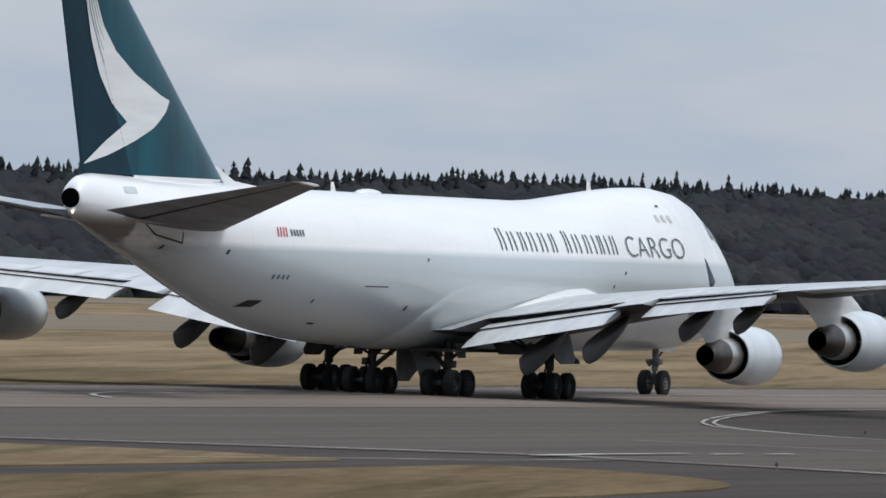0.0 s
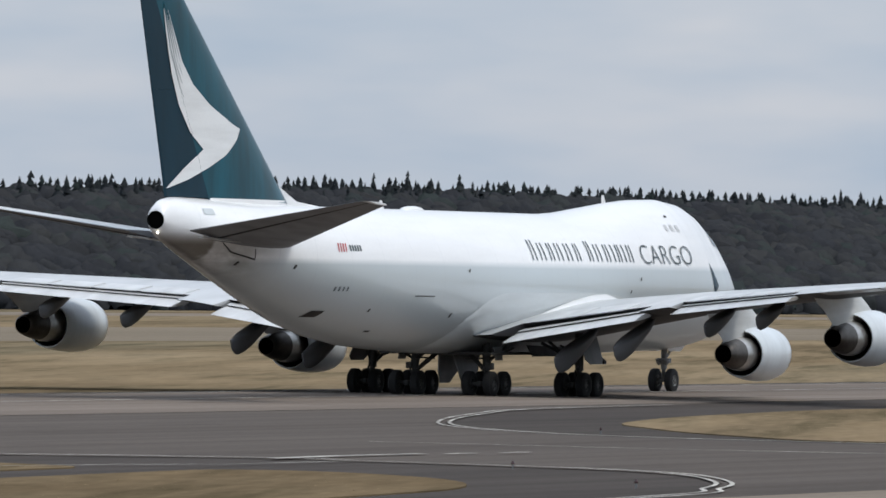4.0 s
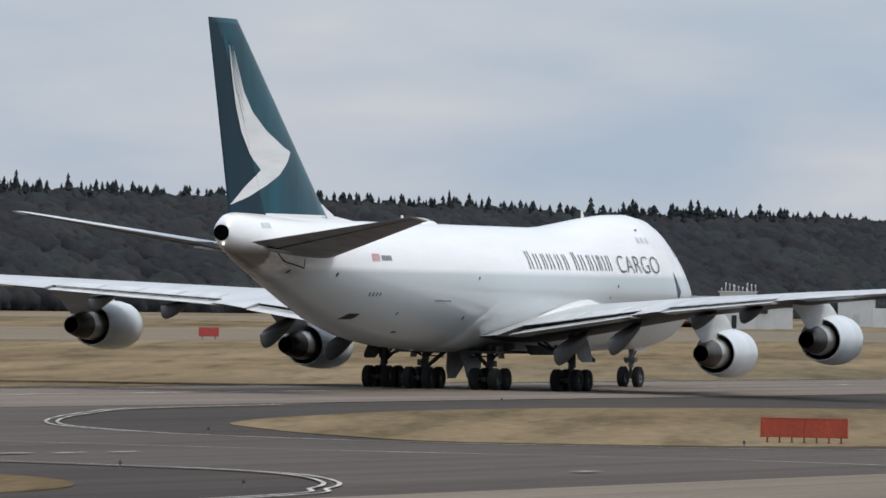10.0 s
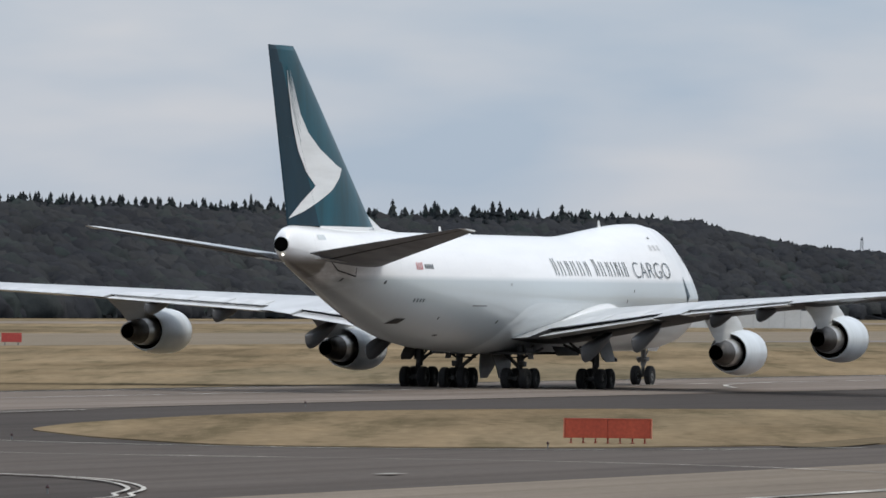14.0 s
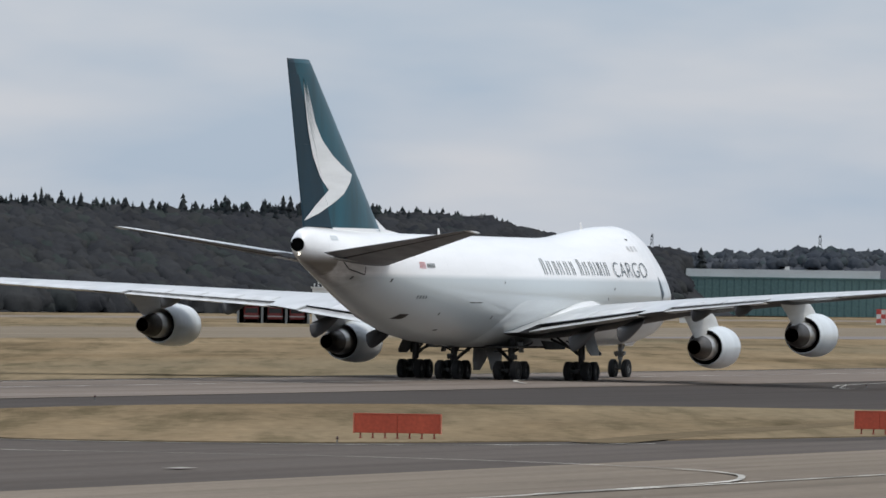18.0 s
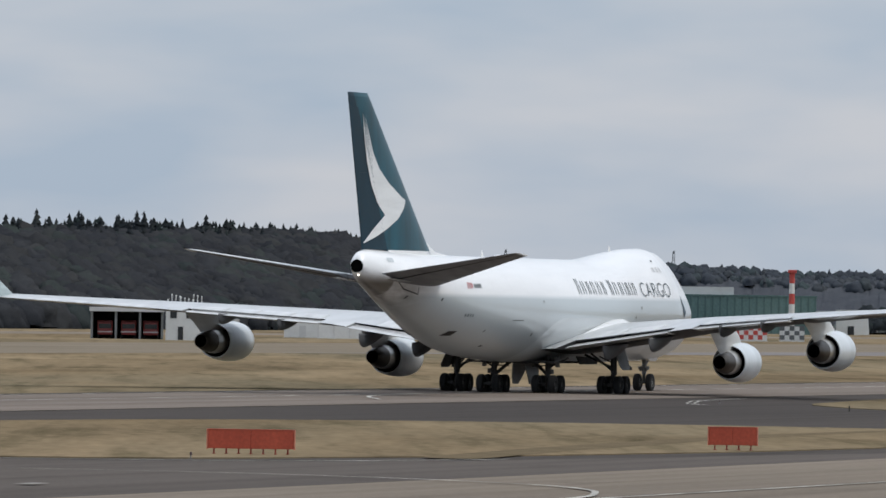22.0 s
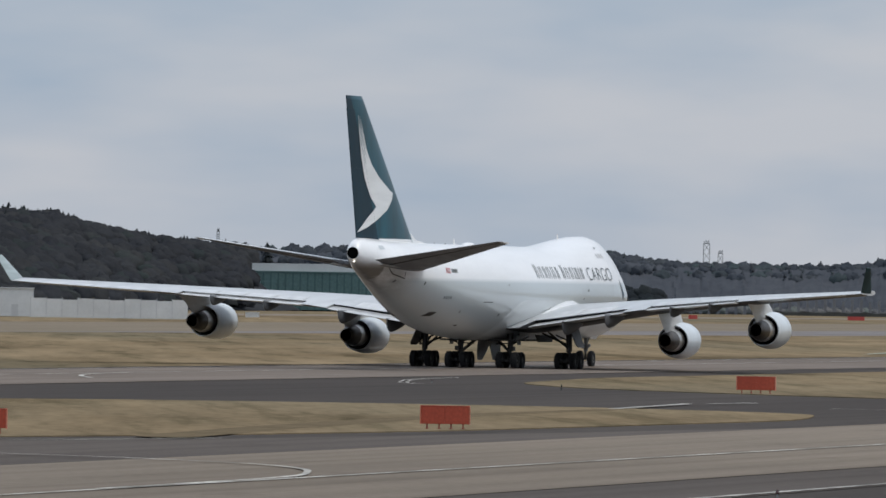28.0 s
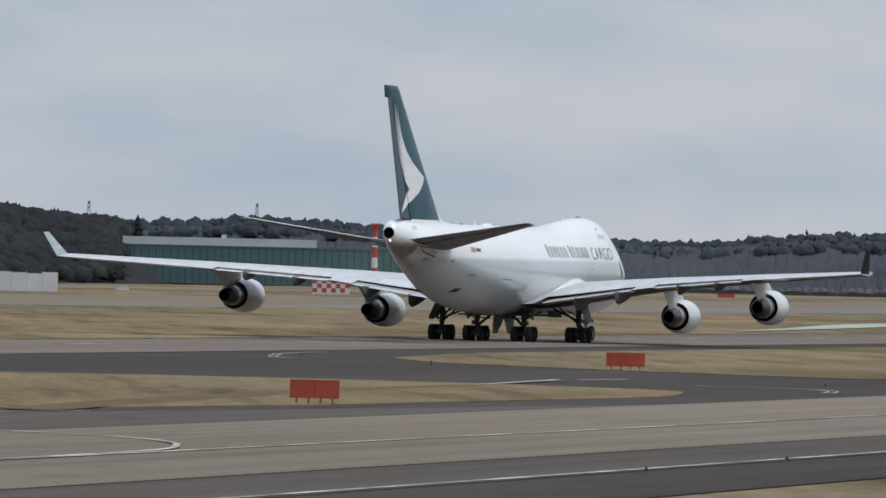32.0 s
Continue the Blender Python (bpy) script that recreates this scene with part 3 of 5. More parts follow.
for side in (-1, 1):
    for u in (20.2, 20.9, 21.6):
        bm = bmesh.new()
        decal(bm, [(u - 0.17, 8.2), (u + 0.17, 8.2), (u + 0.17, 8.52), (u - 0.17, 8.52)], side)
        part("window", bm, FLAP_MAT, fuselage, "blanked grey window")
    for a, b_ in (((30.9, 7.05), (30.2, 7.75)), ((29.9, 7.35), (29.0, 8.1)), ((28.8, 7.5), (27.9, 8.25))):
        bm = bmesh.new()
        decal(bm, [(b_[0], a[1]), (a[0], a[1]), (a[0] - 0.25, b_[1]), (b_[0], b_[1])], side)
        part("cockpit_window", bm, PANE, fuselage, "dark cockpit window pane")
    bm = bmesh.new()
    decal(bm, [(24.75, 5.42), (25.75, 5.5), (24.82, 6.6), (24.76, 6.6)], side)
    decal(bm, [(24.95, 5.1), (25.02, 5.1), (25.75, 5.5), (24.75, 5.42)], side)
    part("nose_emblem", bm, RUDDER_TEAL, fuselage, "teal wedge emblem on the nose")
    # the airline's name: plain upright strokes of the letters' size, and the one common word in letters
    x = 1.15
    for word in ((0.95, 1.05, 0.85, 1.05, 1.05, 0.85), (0.85, 1.05, 0.9, 0.42, 0.75, 0.42, 0.9)):
        for k, w in enumerate(word):
            h = 0.98 if k == 0 else 0.84
            for q in (0.06, w * 0.56) if w > 0.5 else (0.1,):
                lean = 0.08 if q < 0.1 else -0.02
                bm = bmesh.new()
                decal(bm, [(x + q, 6.6), (x + q + 0.13, 6.6), (x + q + 0.13 + lean, 6.6 + h), (x + q + lean, 6.6 + h)], side, 0.025)
                part("name_bar", bm, INK, fuselage)
            x += w + 0.12
        x += 0.62
    x = 15.05
    text = bpy.data.curves.new("word", "FONT")
    text.body, text.size, text.offset = "CARGO", 1.3, -0.022
    holder = bpy.data.objects.new("word", text)
    flat = holder.to_mesh()
    xs = [v.co.x for v in flat.vertices]
    ys = [v.co.y for v in flat.vertices]
    scale_x, scale_y = 6.7 / (max(xs) - min(xs)), 0.92 / (max(ys) - min(ys))
    bm = bmesh.new()
    bm.from_mesh(flat)
    bmesh.ops.triangulate(bm, faces=bm.faces)
    for v in bm.verts:
        q = (v.co.x - min(xs)) * scale_x
        v.co = skin(x + 0.1 + q if side < 0 else x + 6.7 - q, 6.53 + (v.co.y - min(ys)) * scale_y, 0.045, side)
    holder.to_mesh_clear()
    bpy.data.objects.remove(holder)
    part("lettering", bm, INK, fuselage, "dark grey word CARGO", smooth=False)
    for k in range(4):
        u = -20.45 + k * 0.24
        bm = bmesh.new()
        decal(bm, [(u, 6.8), (u + 0.1, 6.8), (u + 0.18, 7.2), (u + 0.08, 7.2)], side)
        part("owner_flag", bm, RED, fuselage, "small red emblem of plain strokes")
    for k in range(5):
        bm = bmesh.new()
        decal(bm, [(-19.3 + k * 0.25, 6.85), (-19.15 + k * 0.25, 6.85), (-19.13 + k * 0.25, 7.12), (-19.28 + k * 0.25, 7.12)], side)
        part("owner_bar", bm, INK, fuselage)
    for k in range(4):
        bm = bmesh.new()
        decal(bm, [(-20.6 + k * 0.36, 5.0), (-20.44 + k * 0.36, 5.0), (-20.4 + k * 0.36, 5.2), (-20.56 + k * 0.36, 5.2)], side)
        part("registration_bar", bm, INK, fuselage)
    for u, z, w, h in ((-20.8, 3.94, 0.85, 0.3), (-15.4, 3.15, 0.5, 0.08), (-11.7, 4.81, 2.2, 0.05), (-24.3, 6.08, 0.2, 0.2), (-28.6, 6.2, 0.18, 0.18), (-16.8, 4.12, 0.16, 0.16), (-8.3, 3.91, 0.2, 0.2), (-6.8, 6.04, 0.14, 0.14), (13.2, 5.12, 0.12, 0.16), (14.5, 5.76, 0.14, 0.16), (21.1, 8.94, 0.3, 0.1)):
        bm = bmesh.new()
        decal(bm, [(u - w / 2, z - h / 2), (u + w / 2, z - h / 2), (u + w / 2 + h * 0.6, z + h / 2), (u - w / 2 + h * 0.6, z + h / 2)], side)
        part("vent", bm, DARK, fuselage, "small dark vent opening")
for side in (-1, 1):  # the worn outline of the stabiliser's slot
    slot = [(-30.2, 7.08), (-29.4, 6.67), (-27.5, 6.35), (-27.7, 6.85)]
    bm = bmesh.new()
    for (u0, z0), (u1, z1) in zip(slot, slot[1:]):
        decal(bm, [(u0, z0), (u1, z1), (u1, z1 + 0.07), (u0, z0 + 0.07)] if abs(u1 - u0) > 0.5 else [(u0, z0), (u0 + 0.07, z0), (u1 + 0.07, z1), (u1, z1)], side)
    part("stabiliser_slot", bm, DARK, fuselage, "dark outline of the tailplane slot")
    bm = bmesh.new()
    decal(bm, [(-31.6, 8.35), (-30.7, 8.35), (-30.7, 8.62), (-31.6, 8.62)], side)
    part("access_panel", bm, FAIRING, fuselage, "faint grey access panel")
for u, z0, z1, c in ((-9.9, 8.85, 9.3, 0.28), (17.3, 9.5, 9.95, 0.3)):
    bm = loft([[(u + c * a, 0.03 * s, z0) for a, s in ((1, 0), (0, 1), (-1, 0), (0, -1))], [(u + c * (a * 0.5 - 0.5), 0.015 * s, z1) for a, s in ((1, 0), (0, 1), (-1, 0), (0, -1))]])
    part("aerial", bm, WHITE, fuselage, "white blade aerial", smooth=False)
bm = bmesh.new()
bmesh.ops.create_uvsphere(bm, u_segments=20, v_segments=10, radius=1.0, matrix=Matrix.LocRotScale((-6.4, 0, 8.88), None, (1.1, 0.4, 0.2)))
part("antenna_hump", bm, WHITE, fuselage, "low white antenna fairing on the crown")


def foil(n=14, t=0.12):
    """Unit aerofoil outline from the trailing edge over the top and back below; (along the chord from the nose, up)."""
    xs = [0.5 * (1 - math.cos(math.pi * k / n)) for k in range(n + 1)]
    y = lambda x: 5 * t * (0.2969 * x ** 0.5 - 0.126 * x - 0.3516 * x * x + 0.2843 * x ** 3 - 0.1015 * x ** 4)
    return [(x, y(x)) for x in xs[::-1]] + [(x, -y(x)) for x in xs[1:-1]]


# wing stations: out, leading edge u, trailing edge u, leading edge z, trailing edge z, thickness
WING = [(1.0, 15.6, -4.1, 3.95, 2.85, 0.102), (3.25, 13.6, -4.15, 4.1, 3.0, 0.1), (12.4, 5.4, -5.0, 4.85, 4.4, 0.1), (22, -3.2, -10.6, 5.4, 5.2, 0.09), (31.4, -11.8, -15.9, 5.9, 5.82, 0.085)]


def wing_at(v):
    return [float(np.interp(v, [s[0] for s in WING], [s[k] for s in WING])) for k in range(1, 6)]


def wing_point(v, x, up=0.0):
    """A point of the wing at v metres out, x along its chord, up its thickness (1 top skin, -1 lower skin)."""
    le, te, zl, zt, t = wing_at(v)
    y = 5 * t * (0.2969 * x ** 0.5 - 0.126 * x - 0.3516 * x * x + 0.2843 * x ** 3 - 0.1015 * x ** 4)
    return Vector((le + (te - le) * x, v, zl + (zt - zl) * x + up * y * (le - te)))


def aerofoil_panel(v0, v1, chord0, chord1, t, n=7, ahead=0.0):
    """A flap segment about its own nose: rings along the span, slung on the wing's trailing edge line."""
    rings = []
    for k in range(n):
        s = k / (n - 1)
        v, c = v0 + (v1 - v0) * s, chord0 + (chord1 - chord0) * s
        te = wing_point(v, 1.0)
        f = ahead * c / (1 - ahead)  # a fore segment lies ahead of the trailing edge
        rings.append([(te.x + f + c * (1 - x), v, te.z + 0.06 * f + 0.02 * c * (1 - x) + y * c) for x, y in foil(8, t)])
    return rings


moving = []  # (part, rest pivot, drop settings), keyed at the end
flipped = lambda rings, side: [[(x, y * side, z) for x, y, z in r] for r in rings]
for side in (-1, 1):
    # the fixed wing stops short of the trailing edge in the two flap bays and is open below them
    spans = [(v, 0.845 if 3.5 < v < 11.11 or 12.89 < v < 20.81 else 1.0) for v in (1, 3.25, 3.7, 4.8, 6.5, 8.5, 10.0, 11.1, 11.12, 12.4, 12.88, 12.9, 15, 18, 19.5, 20.8, 20.82, 22, 25, 28, 31.4)]
    bm = loft(flipped([[tuple(wing_point(v, min(x, hi if k <= 14 else 1.0 if hi == 1.0 else 0.72), 1 if k <= 14 else -1)) for k, (x, y) in enumerate(foil(14))] for v, hi in spans], side))
    bmesh.ops.remove_doubles(bm, verts=bm.verts, dist=0.0005)
    bmesh.ops.recalc_face_normals(bm, faces=bm.faces)
    # near-black aft faces and dark lower faces hold shade in their colour
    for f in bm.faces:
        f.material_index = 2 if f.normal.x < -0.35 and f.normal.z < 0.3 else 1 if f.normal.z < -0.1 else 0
    wing = part("wing", bm, [WING_TOP, WING_UNDER, NEAR_BLACK], plane, "grey swept wing, shaded dark below by colour, its flaps running in")
    # white strip: the fairing's sky-lit upper edge put into colour
    rings = []
    for u, z in ((-0.6, 3.3), (0.5, 3.5), (3, 3.98), (6, 4.46), (8.3, 4.72), (9.8, 4.78), (11.2, 4.66)):
        w = 0.24 * min(1.0, (u + 0.8) / 1.5) * (0.5 if u > 11 else 1.0)
        rings.append([(u, side * (3.2 + dv), z + dz * w) for dv, dz in ((0.0, 0.9), (0.18, 0.85), (0.34, 0.45), (0.5, -0.6), (0.0, -0.9))])
    part("root_fillet", loft(rings), WHITE, wing, "fillet between wing and hull, white for its lit edge")
    # fairing over the wing root and belly: a raised skin with a slanting rear edge that fades out above the wing
    bm = bmesh.new()
    grid = []
    for z in (2.16, 2.22, 2.32, 2.5, 2.75, 3.05, 3.4, 3.75, 4.1, 4.4, 4.65, 4.85, 5.05, 5.2):
        rear = float(np.interp(z, [2.1, 2.8, 3.65, 4.4, 4.8, 5.2], [-7.9, -7.4, -6.5, -5.0, -4.1, -2.0]))
        fore = float(np.interp(z, [2.1, 3.0, 4.4, 5.2], [20.0, 19.0, 16.0, 12.0]))
        row = []
        for u in [rear, rear + 0.12, rear + 0.3, rear + 0.7, *np.linspace(rear + 1.4, fore, 26)]:
            lift = 0.11 * min((u - rear) / 0.9, 1.0) * min(max((5.2 - z) / 1.1, 0.0), 1.0) * min((fore - u) / 3.0, 1.0) - 0.02
            row.append(bm.verts.new(skin(u, z, lift, side)))
        grid.append(row)
    for p, q in zip(grid, grid[1:]):
        for k in range(len(p) - 1):
            bm.faces.new((p[k], p[k + 1], q[k + 1], q[k]))
    part("root_fairing", bm, FAIRING, plane, "smooth pale fairing at the wing root")
    # winglet: canted panel at the tip
    le, te, zl, zt, t = wing_at(31.4)
    tips = []
    for s in np.linspace(0, 1, 5):
        le_, te_, vv, zz = -12.9 - 3.1 * s, -16.0 - 1.3 * s, 31.35 + 0.68 * s, zl - 0.02 + 1.75 * s
        tips.append([(le_ + (te_ - le_) * x, side * (vv + (-y * 2.6 + 0.02)), zz + y * 1.2) for x, y in foil(8, 0.06)])
    bm = loft(tips)
    bm.normal_update()
    bmesh.ops.recalc_face_normals(bm, faces=bm.faces)
    for f in bm.faces:
        f.material_index = 1 if f.normal.y * side > 0.2 else 0
    part("winglet", bm, [WINGLET, WINGLET_DARK], wing, "upturned winglet, pale inside and dark teal outside")
    # aileron and spoiler joints stand proud as thin panels
    for v0, v1 in ((22.6, 26.2), (26.4, 30.0)):
        bm = loft(flipped([[tuple(wing_point(v, x, u)) for x, u in ((0.8, 1.12), (0.995, 2.5), (0.995, -2.5), (0.8, -1.12))] for v in (v0, v1)], side))
        part("aileron", bm, FLAP_MAT, wing, smooth=False)
    for v0, v1 in ((4.6, 6.9), (7.1, 9.6), (13.2, 14.9), (15.1, 16.8), (17.0, 18.6), (18.8, 20.4)):
        rings = [[tuple(wing_point(v, x, 1.0) + Vector((0, 0, dz))) for x, dz in ((0.66, 0.035), (0.78, 0.04), (0.85, 0.03), (0.85, -0.02), (0.66, -0.02))] for v in (v0, v1)]
        part("spoiler", loft(flipped(rings, side)), FLAP_MAT, wing, smooth=False)
    # slotted flaps, two segments in each of two bays
    for v0, v1, c0, c1 in ((3.9, 11.0, 3.1, 2.5), (13.0, 20.6, 2.4, 1.9)):
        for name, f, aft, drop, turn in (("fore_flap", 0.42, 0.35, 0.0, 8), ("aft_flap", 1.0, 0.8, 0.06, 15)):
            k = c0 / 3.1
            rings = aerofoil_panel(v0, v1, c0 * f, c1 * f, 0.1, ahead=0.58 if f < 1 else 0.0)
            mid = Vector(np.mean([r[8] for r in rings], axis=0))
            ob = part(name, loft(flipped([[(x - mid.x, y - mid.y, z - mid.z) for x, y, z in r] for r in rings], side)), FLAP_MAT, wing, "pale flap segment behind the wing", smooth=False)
            # strip round the flap nose: the slot's shade put into its colour
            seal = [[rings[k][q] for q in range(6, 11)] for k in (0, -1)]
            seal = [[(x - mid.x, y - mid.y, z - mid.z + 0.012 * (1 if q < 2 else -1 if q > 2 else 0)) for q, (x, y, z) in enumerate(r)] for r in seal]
            part("nose_shade", loft(flipped(seal, side)), GAP_BLACK, ob, "black strip for the slot's shade along the flap nose")
            mid.y *= side
            mid.z -= -0.03 if name == "fore_flap" else 0.05  # the flaps sit below the spoilers, with an open slot
            ob.matrix_basis = Matrix.Translation(mid)
            span = Vector(rings[-1][8]) - Vector(rings[0][8])
            moving.append((ob, mid, aft * k, drop * k, turn, Vector((span.x * side, span.y, span.z * side)).normalized()))
    # flap track fairings, which swing down with the flaps
    for v, long in ((6.6, 5.4), (10.0, 5.2), (15.2, 4.0), (18.6, 3.7)):
        te = wing_point(v, 0.72, -1)
        prof = [(0, 0.03, 0.04), (0.5, 0.2, 0.22), (1.3, 0.32, 0.44), (2.4, 0.38, 0.66), (3.4, 0.37, 0.84), (4.2, 0.31, 0.92), (4.8, 0.2, 0.86), (5.2, 0.1, 0.68), (5.45, 0.03, 0.4)]
        rings = [[(-x * long / 5.4, w * math.cos(a), 0.1 * math.sin(a) if math.sin(a) > 0 else d * long / 5.4 * math.sin(a)) for a in np.linspace(0, math.tau, 17)[:-1]] for x, w, d in prof]
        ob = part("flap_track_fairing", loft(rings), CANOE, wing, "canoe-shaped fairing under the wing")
        base = Vector((te.x + 1.2, v * side, te.z + 0.12))
        ob.matrix_basis = Matrix.Translation(base)
        moving.append((ob, base, 0.0, 0.1, 17, Vector((0, 1, 0))))
    # tailplane and elevator
    TP = ((-23.2, -33.9, 6.9, 7.52, 0.6), (-24.0, -34.3, 6.95, 7.61, 1.6), (-33.4, -36.0, 8.86, 8.98, 10.75))
    mk = lambda s, lo, hi, n=10, t=0.052: [(s[0] + (s[1] - s[0]) * x, s[4] * side, s[2] + (s[3] - s[2]) * x + y * (s[0] - s[1])) for x, y in [(min(x, hi), y) for x, y in foil(n, t)]]
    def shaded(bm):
        """Pale above, grey below: daylight and shade put into the colour."""
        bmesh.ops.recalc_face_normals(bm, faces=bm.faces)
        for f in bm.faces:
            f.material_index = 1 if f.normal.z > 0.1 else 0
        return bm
    tail = part("tailplane", shaded(loft([mk(s, 0, 0.74) for s in TP])), [TAIL_GREY, TAIL_TOP], plane, "swept tailplane, lit pale above and shaded grey below by colour")
    # tip in white: the upper surface's glint put into the colour
    cap = [(TP[2][0] - 0.25 * k, TP[2][1] - 0.05 * k + 0.35 * (k > 1), TP[2][2], TP[2][3], 10.76 + 0.12 * k) for k in range(3)]
    part("tip_cap", loft([mk(s, 0, 1.0, 8) for s in cap]), WHITE, tail, "tailplane tip, white for its glint")
    rings = []
    for s in (TP[1], TP[2]):
        rings.append([(s[0] + (s[1] - s[0]) * x, s[4] * side, s[2] + (s[3] - s[2]) * x + q * (s[0] - s[1])) for x, q in ((0.745, 0.0145), (1.0, 0.002), (1.0, -0.002), (0.745, -0.0145))])
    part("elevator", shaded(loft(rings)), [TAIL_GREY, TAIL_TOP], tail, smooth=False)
    gap = [[(s[0] + (s[1] - s[0]) * x, s[4] * side, s[2] + (s[3] - s[2]) * x - q * (s[0] - s[1])) for x, q in ((0.725, 0.014), (0.75, 0.014), (0.75, 0.0185), (0.725, 0.0185))] for s in (TP[1], TP[2])]
    part("hinge_gap", loft(gap), GAP_BLACK, tail, "dark hinge line of the elevator", smooth=False)
    bm2 = loft([[(u, side * (w + 0.02), z + q * 0.07) for q, w in ((0, 1.9 - 0.0), (1, 1.86), (1, 1.6), (0, 1.6))] for u, z in ((-24.2, 6.95), (-29, 7.1), (-33.5, 7.3))])
    part("stabiliser_seal", bm2, PYLON, tail, "grey seal plate along the tailplane root", smooth=False)

# engines: built once, then repeated with their own pylons
for v, u0, z, top in ((12.15, 3.1, 2.21, 4.05), (21.15, -5.65, 3.11, 4.75)):
    for side in (-1, 1):
        eng = new("engine")
        eng.parent = plane
        eng["label"] = "turbofan engine with pale cowl and bare metal nozzle"
        eng.matrix_basis = pose(u0, v * side, z, 0, 0, -2.1 * side)  # toed in
        turn = lambda prof, n=40: loft([[(x * 1.13, r * math.cos(k * math.tau / n), r * math.sin(k * math.tau / n)) for k in range(n)] for x, r in prof], False)
        part("cowl", turn([(2.55, 1.06), (2.5, 1.12), (2.9, 1.2), (3.6, 1.29), (4.5, 1.345), (5.3, 1.33), (5.9, 1.25), (6.2, 1.14), (6.25, 1.08)]), COWL, eng, "pale blue-white fan cowl")
        part("inlet_lip", turn([(6.0, 1.225), (6.22, 1.14), (6.28, 1.06), (6.2, 0.99), (5.9, 0.96), (4.6, 1.0)]), STEEL, eng, "bare metal inlet lip")
        part("fan_duct", turn([(2.56, 1.05), (3.0, 1.06), (4.4, 1.02), (4.6, 0.3), (4.9, 0.02)]), DARK, eng, "dark fan duct")
        part("core_cowl", turn([(2.9, 0.8), (2.45, 0.83), (2.0, 0.8), (1.6, 0.73)]), STEEL, eng, "bright bare metal core cowl")
        part("exhaust_nozzle", turn([(1.62, 0.74), (1.0, 0.64), (0.35, 0.47), (0.3, 0.41)]), SOOTED, eng, "sooted exhaust nozzle")
        part("exhaust_bore", turn([(0.31, 0.415), (0.8, 0.4), (1.5, 0.38), (1.5, 0.02)]), VOID, eng, "black exhaust opening")
        part("plug", turn([(1.4, 0.24), (0.9, 0.18), (0.5, 0.05), (0.45, 0.01)]), VOID, eng, "dark exhaust plug")
        up = top - z
        rings = []
        for h, x0, x1, t in ((0.6, 0.3, 3.8, 0.14), (0.74, 0.1, 4.4, 0.2), (0.95, -0.35, 5.2, 0.28), (1.28, -0.95, 6.0, 0.34), (up, -1.95, 5.2, 0.34), (up + 0.55, -2.95, 3.8, 0.26)):
            rings.append([(x1 + (x0 - x1) * x, y * 8 * t, h) for x, y in foil(8, 0.12)])
        part("pylon", loft(rings), PYLON, eng, "pale grey engine pylon")

# fin and rudders
FIN = [(-20.7, -33.6, 8.9), (-21.5, -33.75, 9.5), (-33.1, -36.75, 18.85)]


def fin_at(z):
    return [float(np.interp(z, [f[2] for f in FIN], [f[k] for f in FIN])) for k in (0, 1)]


def fin_skin(u, z, side, lift=0.012):
    le, te = fin_at(z)
    x = min(max((le - u) / (le - te), 0.0), 1.0)
    y = 0.5 * (0.2969 * x ** 0.5 - 0.126 * x - 0.3516 * x * x + 0.2843 * x ** 3 - 0.1015 * x ** 4) * (le - te)
    return Vector((u, side * (y + lift), z))


def fin_ring(z, lo=0.0, hi=1.0):
    le, te = fin_at(z)
    return [(le + (te - le) * min(max(x, lo), hi), (1 if k <= 12 else -1) * abs(fin_skin(le + (te - le) * min(max(x, lo), hi), z, 1, 0).y), z) for k, (x, _) in enumerate(foil(12, 0.1))]


levels = list(np.linspace(9.0, 17.95, 11))
fin = part("fin", loft([fin_ring(z, 0, 0.7) for z in levels], False), TEAL, plane, "teal fin with a white brush wing mark")
bm = loft([fin_ring(17.952), fin_ring(18.6), [(x, y * 0.6, 18.85) for x, y, z in fin_ring(18.85, 0.02, 1.0)]])
for f in bm.faces:
    c = f.calc_center_median()
    le, te = fin_at(c.z)
    f.material_index = 1 if (le - c.x) / (le - te) > 0.7 else 0
part("fin_tip", bm, [TEAL, RUDDER_TEAL], fin, "teal fin tip, its back in the rudder's shaded teal", smooth=False)
bm = loft([[(x, y * 1.02, z) for x, y, z in fin_ring(zz, 0, 0.69)] for zz in (8.7, 9.12)])
part("fin_root", bm, HULL, fin, "white fin root")
bm = loft([[(-16.5, 0.02, 8.86), (-16.5, -0.02, 8.86), (-16.5, -0.02, 8.8), (-16.5, 0.02, 8.8)], [(-19.8, 0.12, 9.1), (-19.8, -0.12, 9.1), (-19.8, -0.2, 8.8), (-19.8, 0.2, 8.8)], [(-21.8, 0.16, 9.75), (-21.8, -0.16, 9.75), (-21.8, -0.3, 8.8), (-21.8, 0.3, 8.8)]])
part("dorsal_fillet", bm, WHITE, fin, smooth=False)
rudders = []
for z0, z1 in ((9.12, 13.9), (13.903, 17.95)):
    hinge = Vector((fin_at(z0)[0] + (fin_at(z0)[1] - fin_at(z0)[0]) * 0.72, 0, z0))
    rings = [[(x - hinge.x, y, z - z0) for x, y, z in fin_ring(zz, 0.7005, 1.0)] for zz in np.linspace(z0, z1, 6)]
    ob = part("rudder", loft(rings), RUDDER_TEAL, fin, "teal rudder, its shade put into the colour", smooth=False)
    ob.matrix_basis = Matrix.Translation(hinge)
    top_hinge = Vector((fin_at(z1)[0] + (fin_at(z1)[1] - fin_at(z1)[0]) * 0.72, 0, z1))
    rudders.append((ob, hinge, (top_hinge - hinge).normalized()))
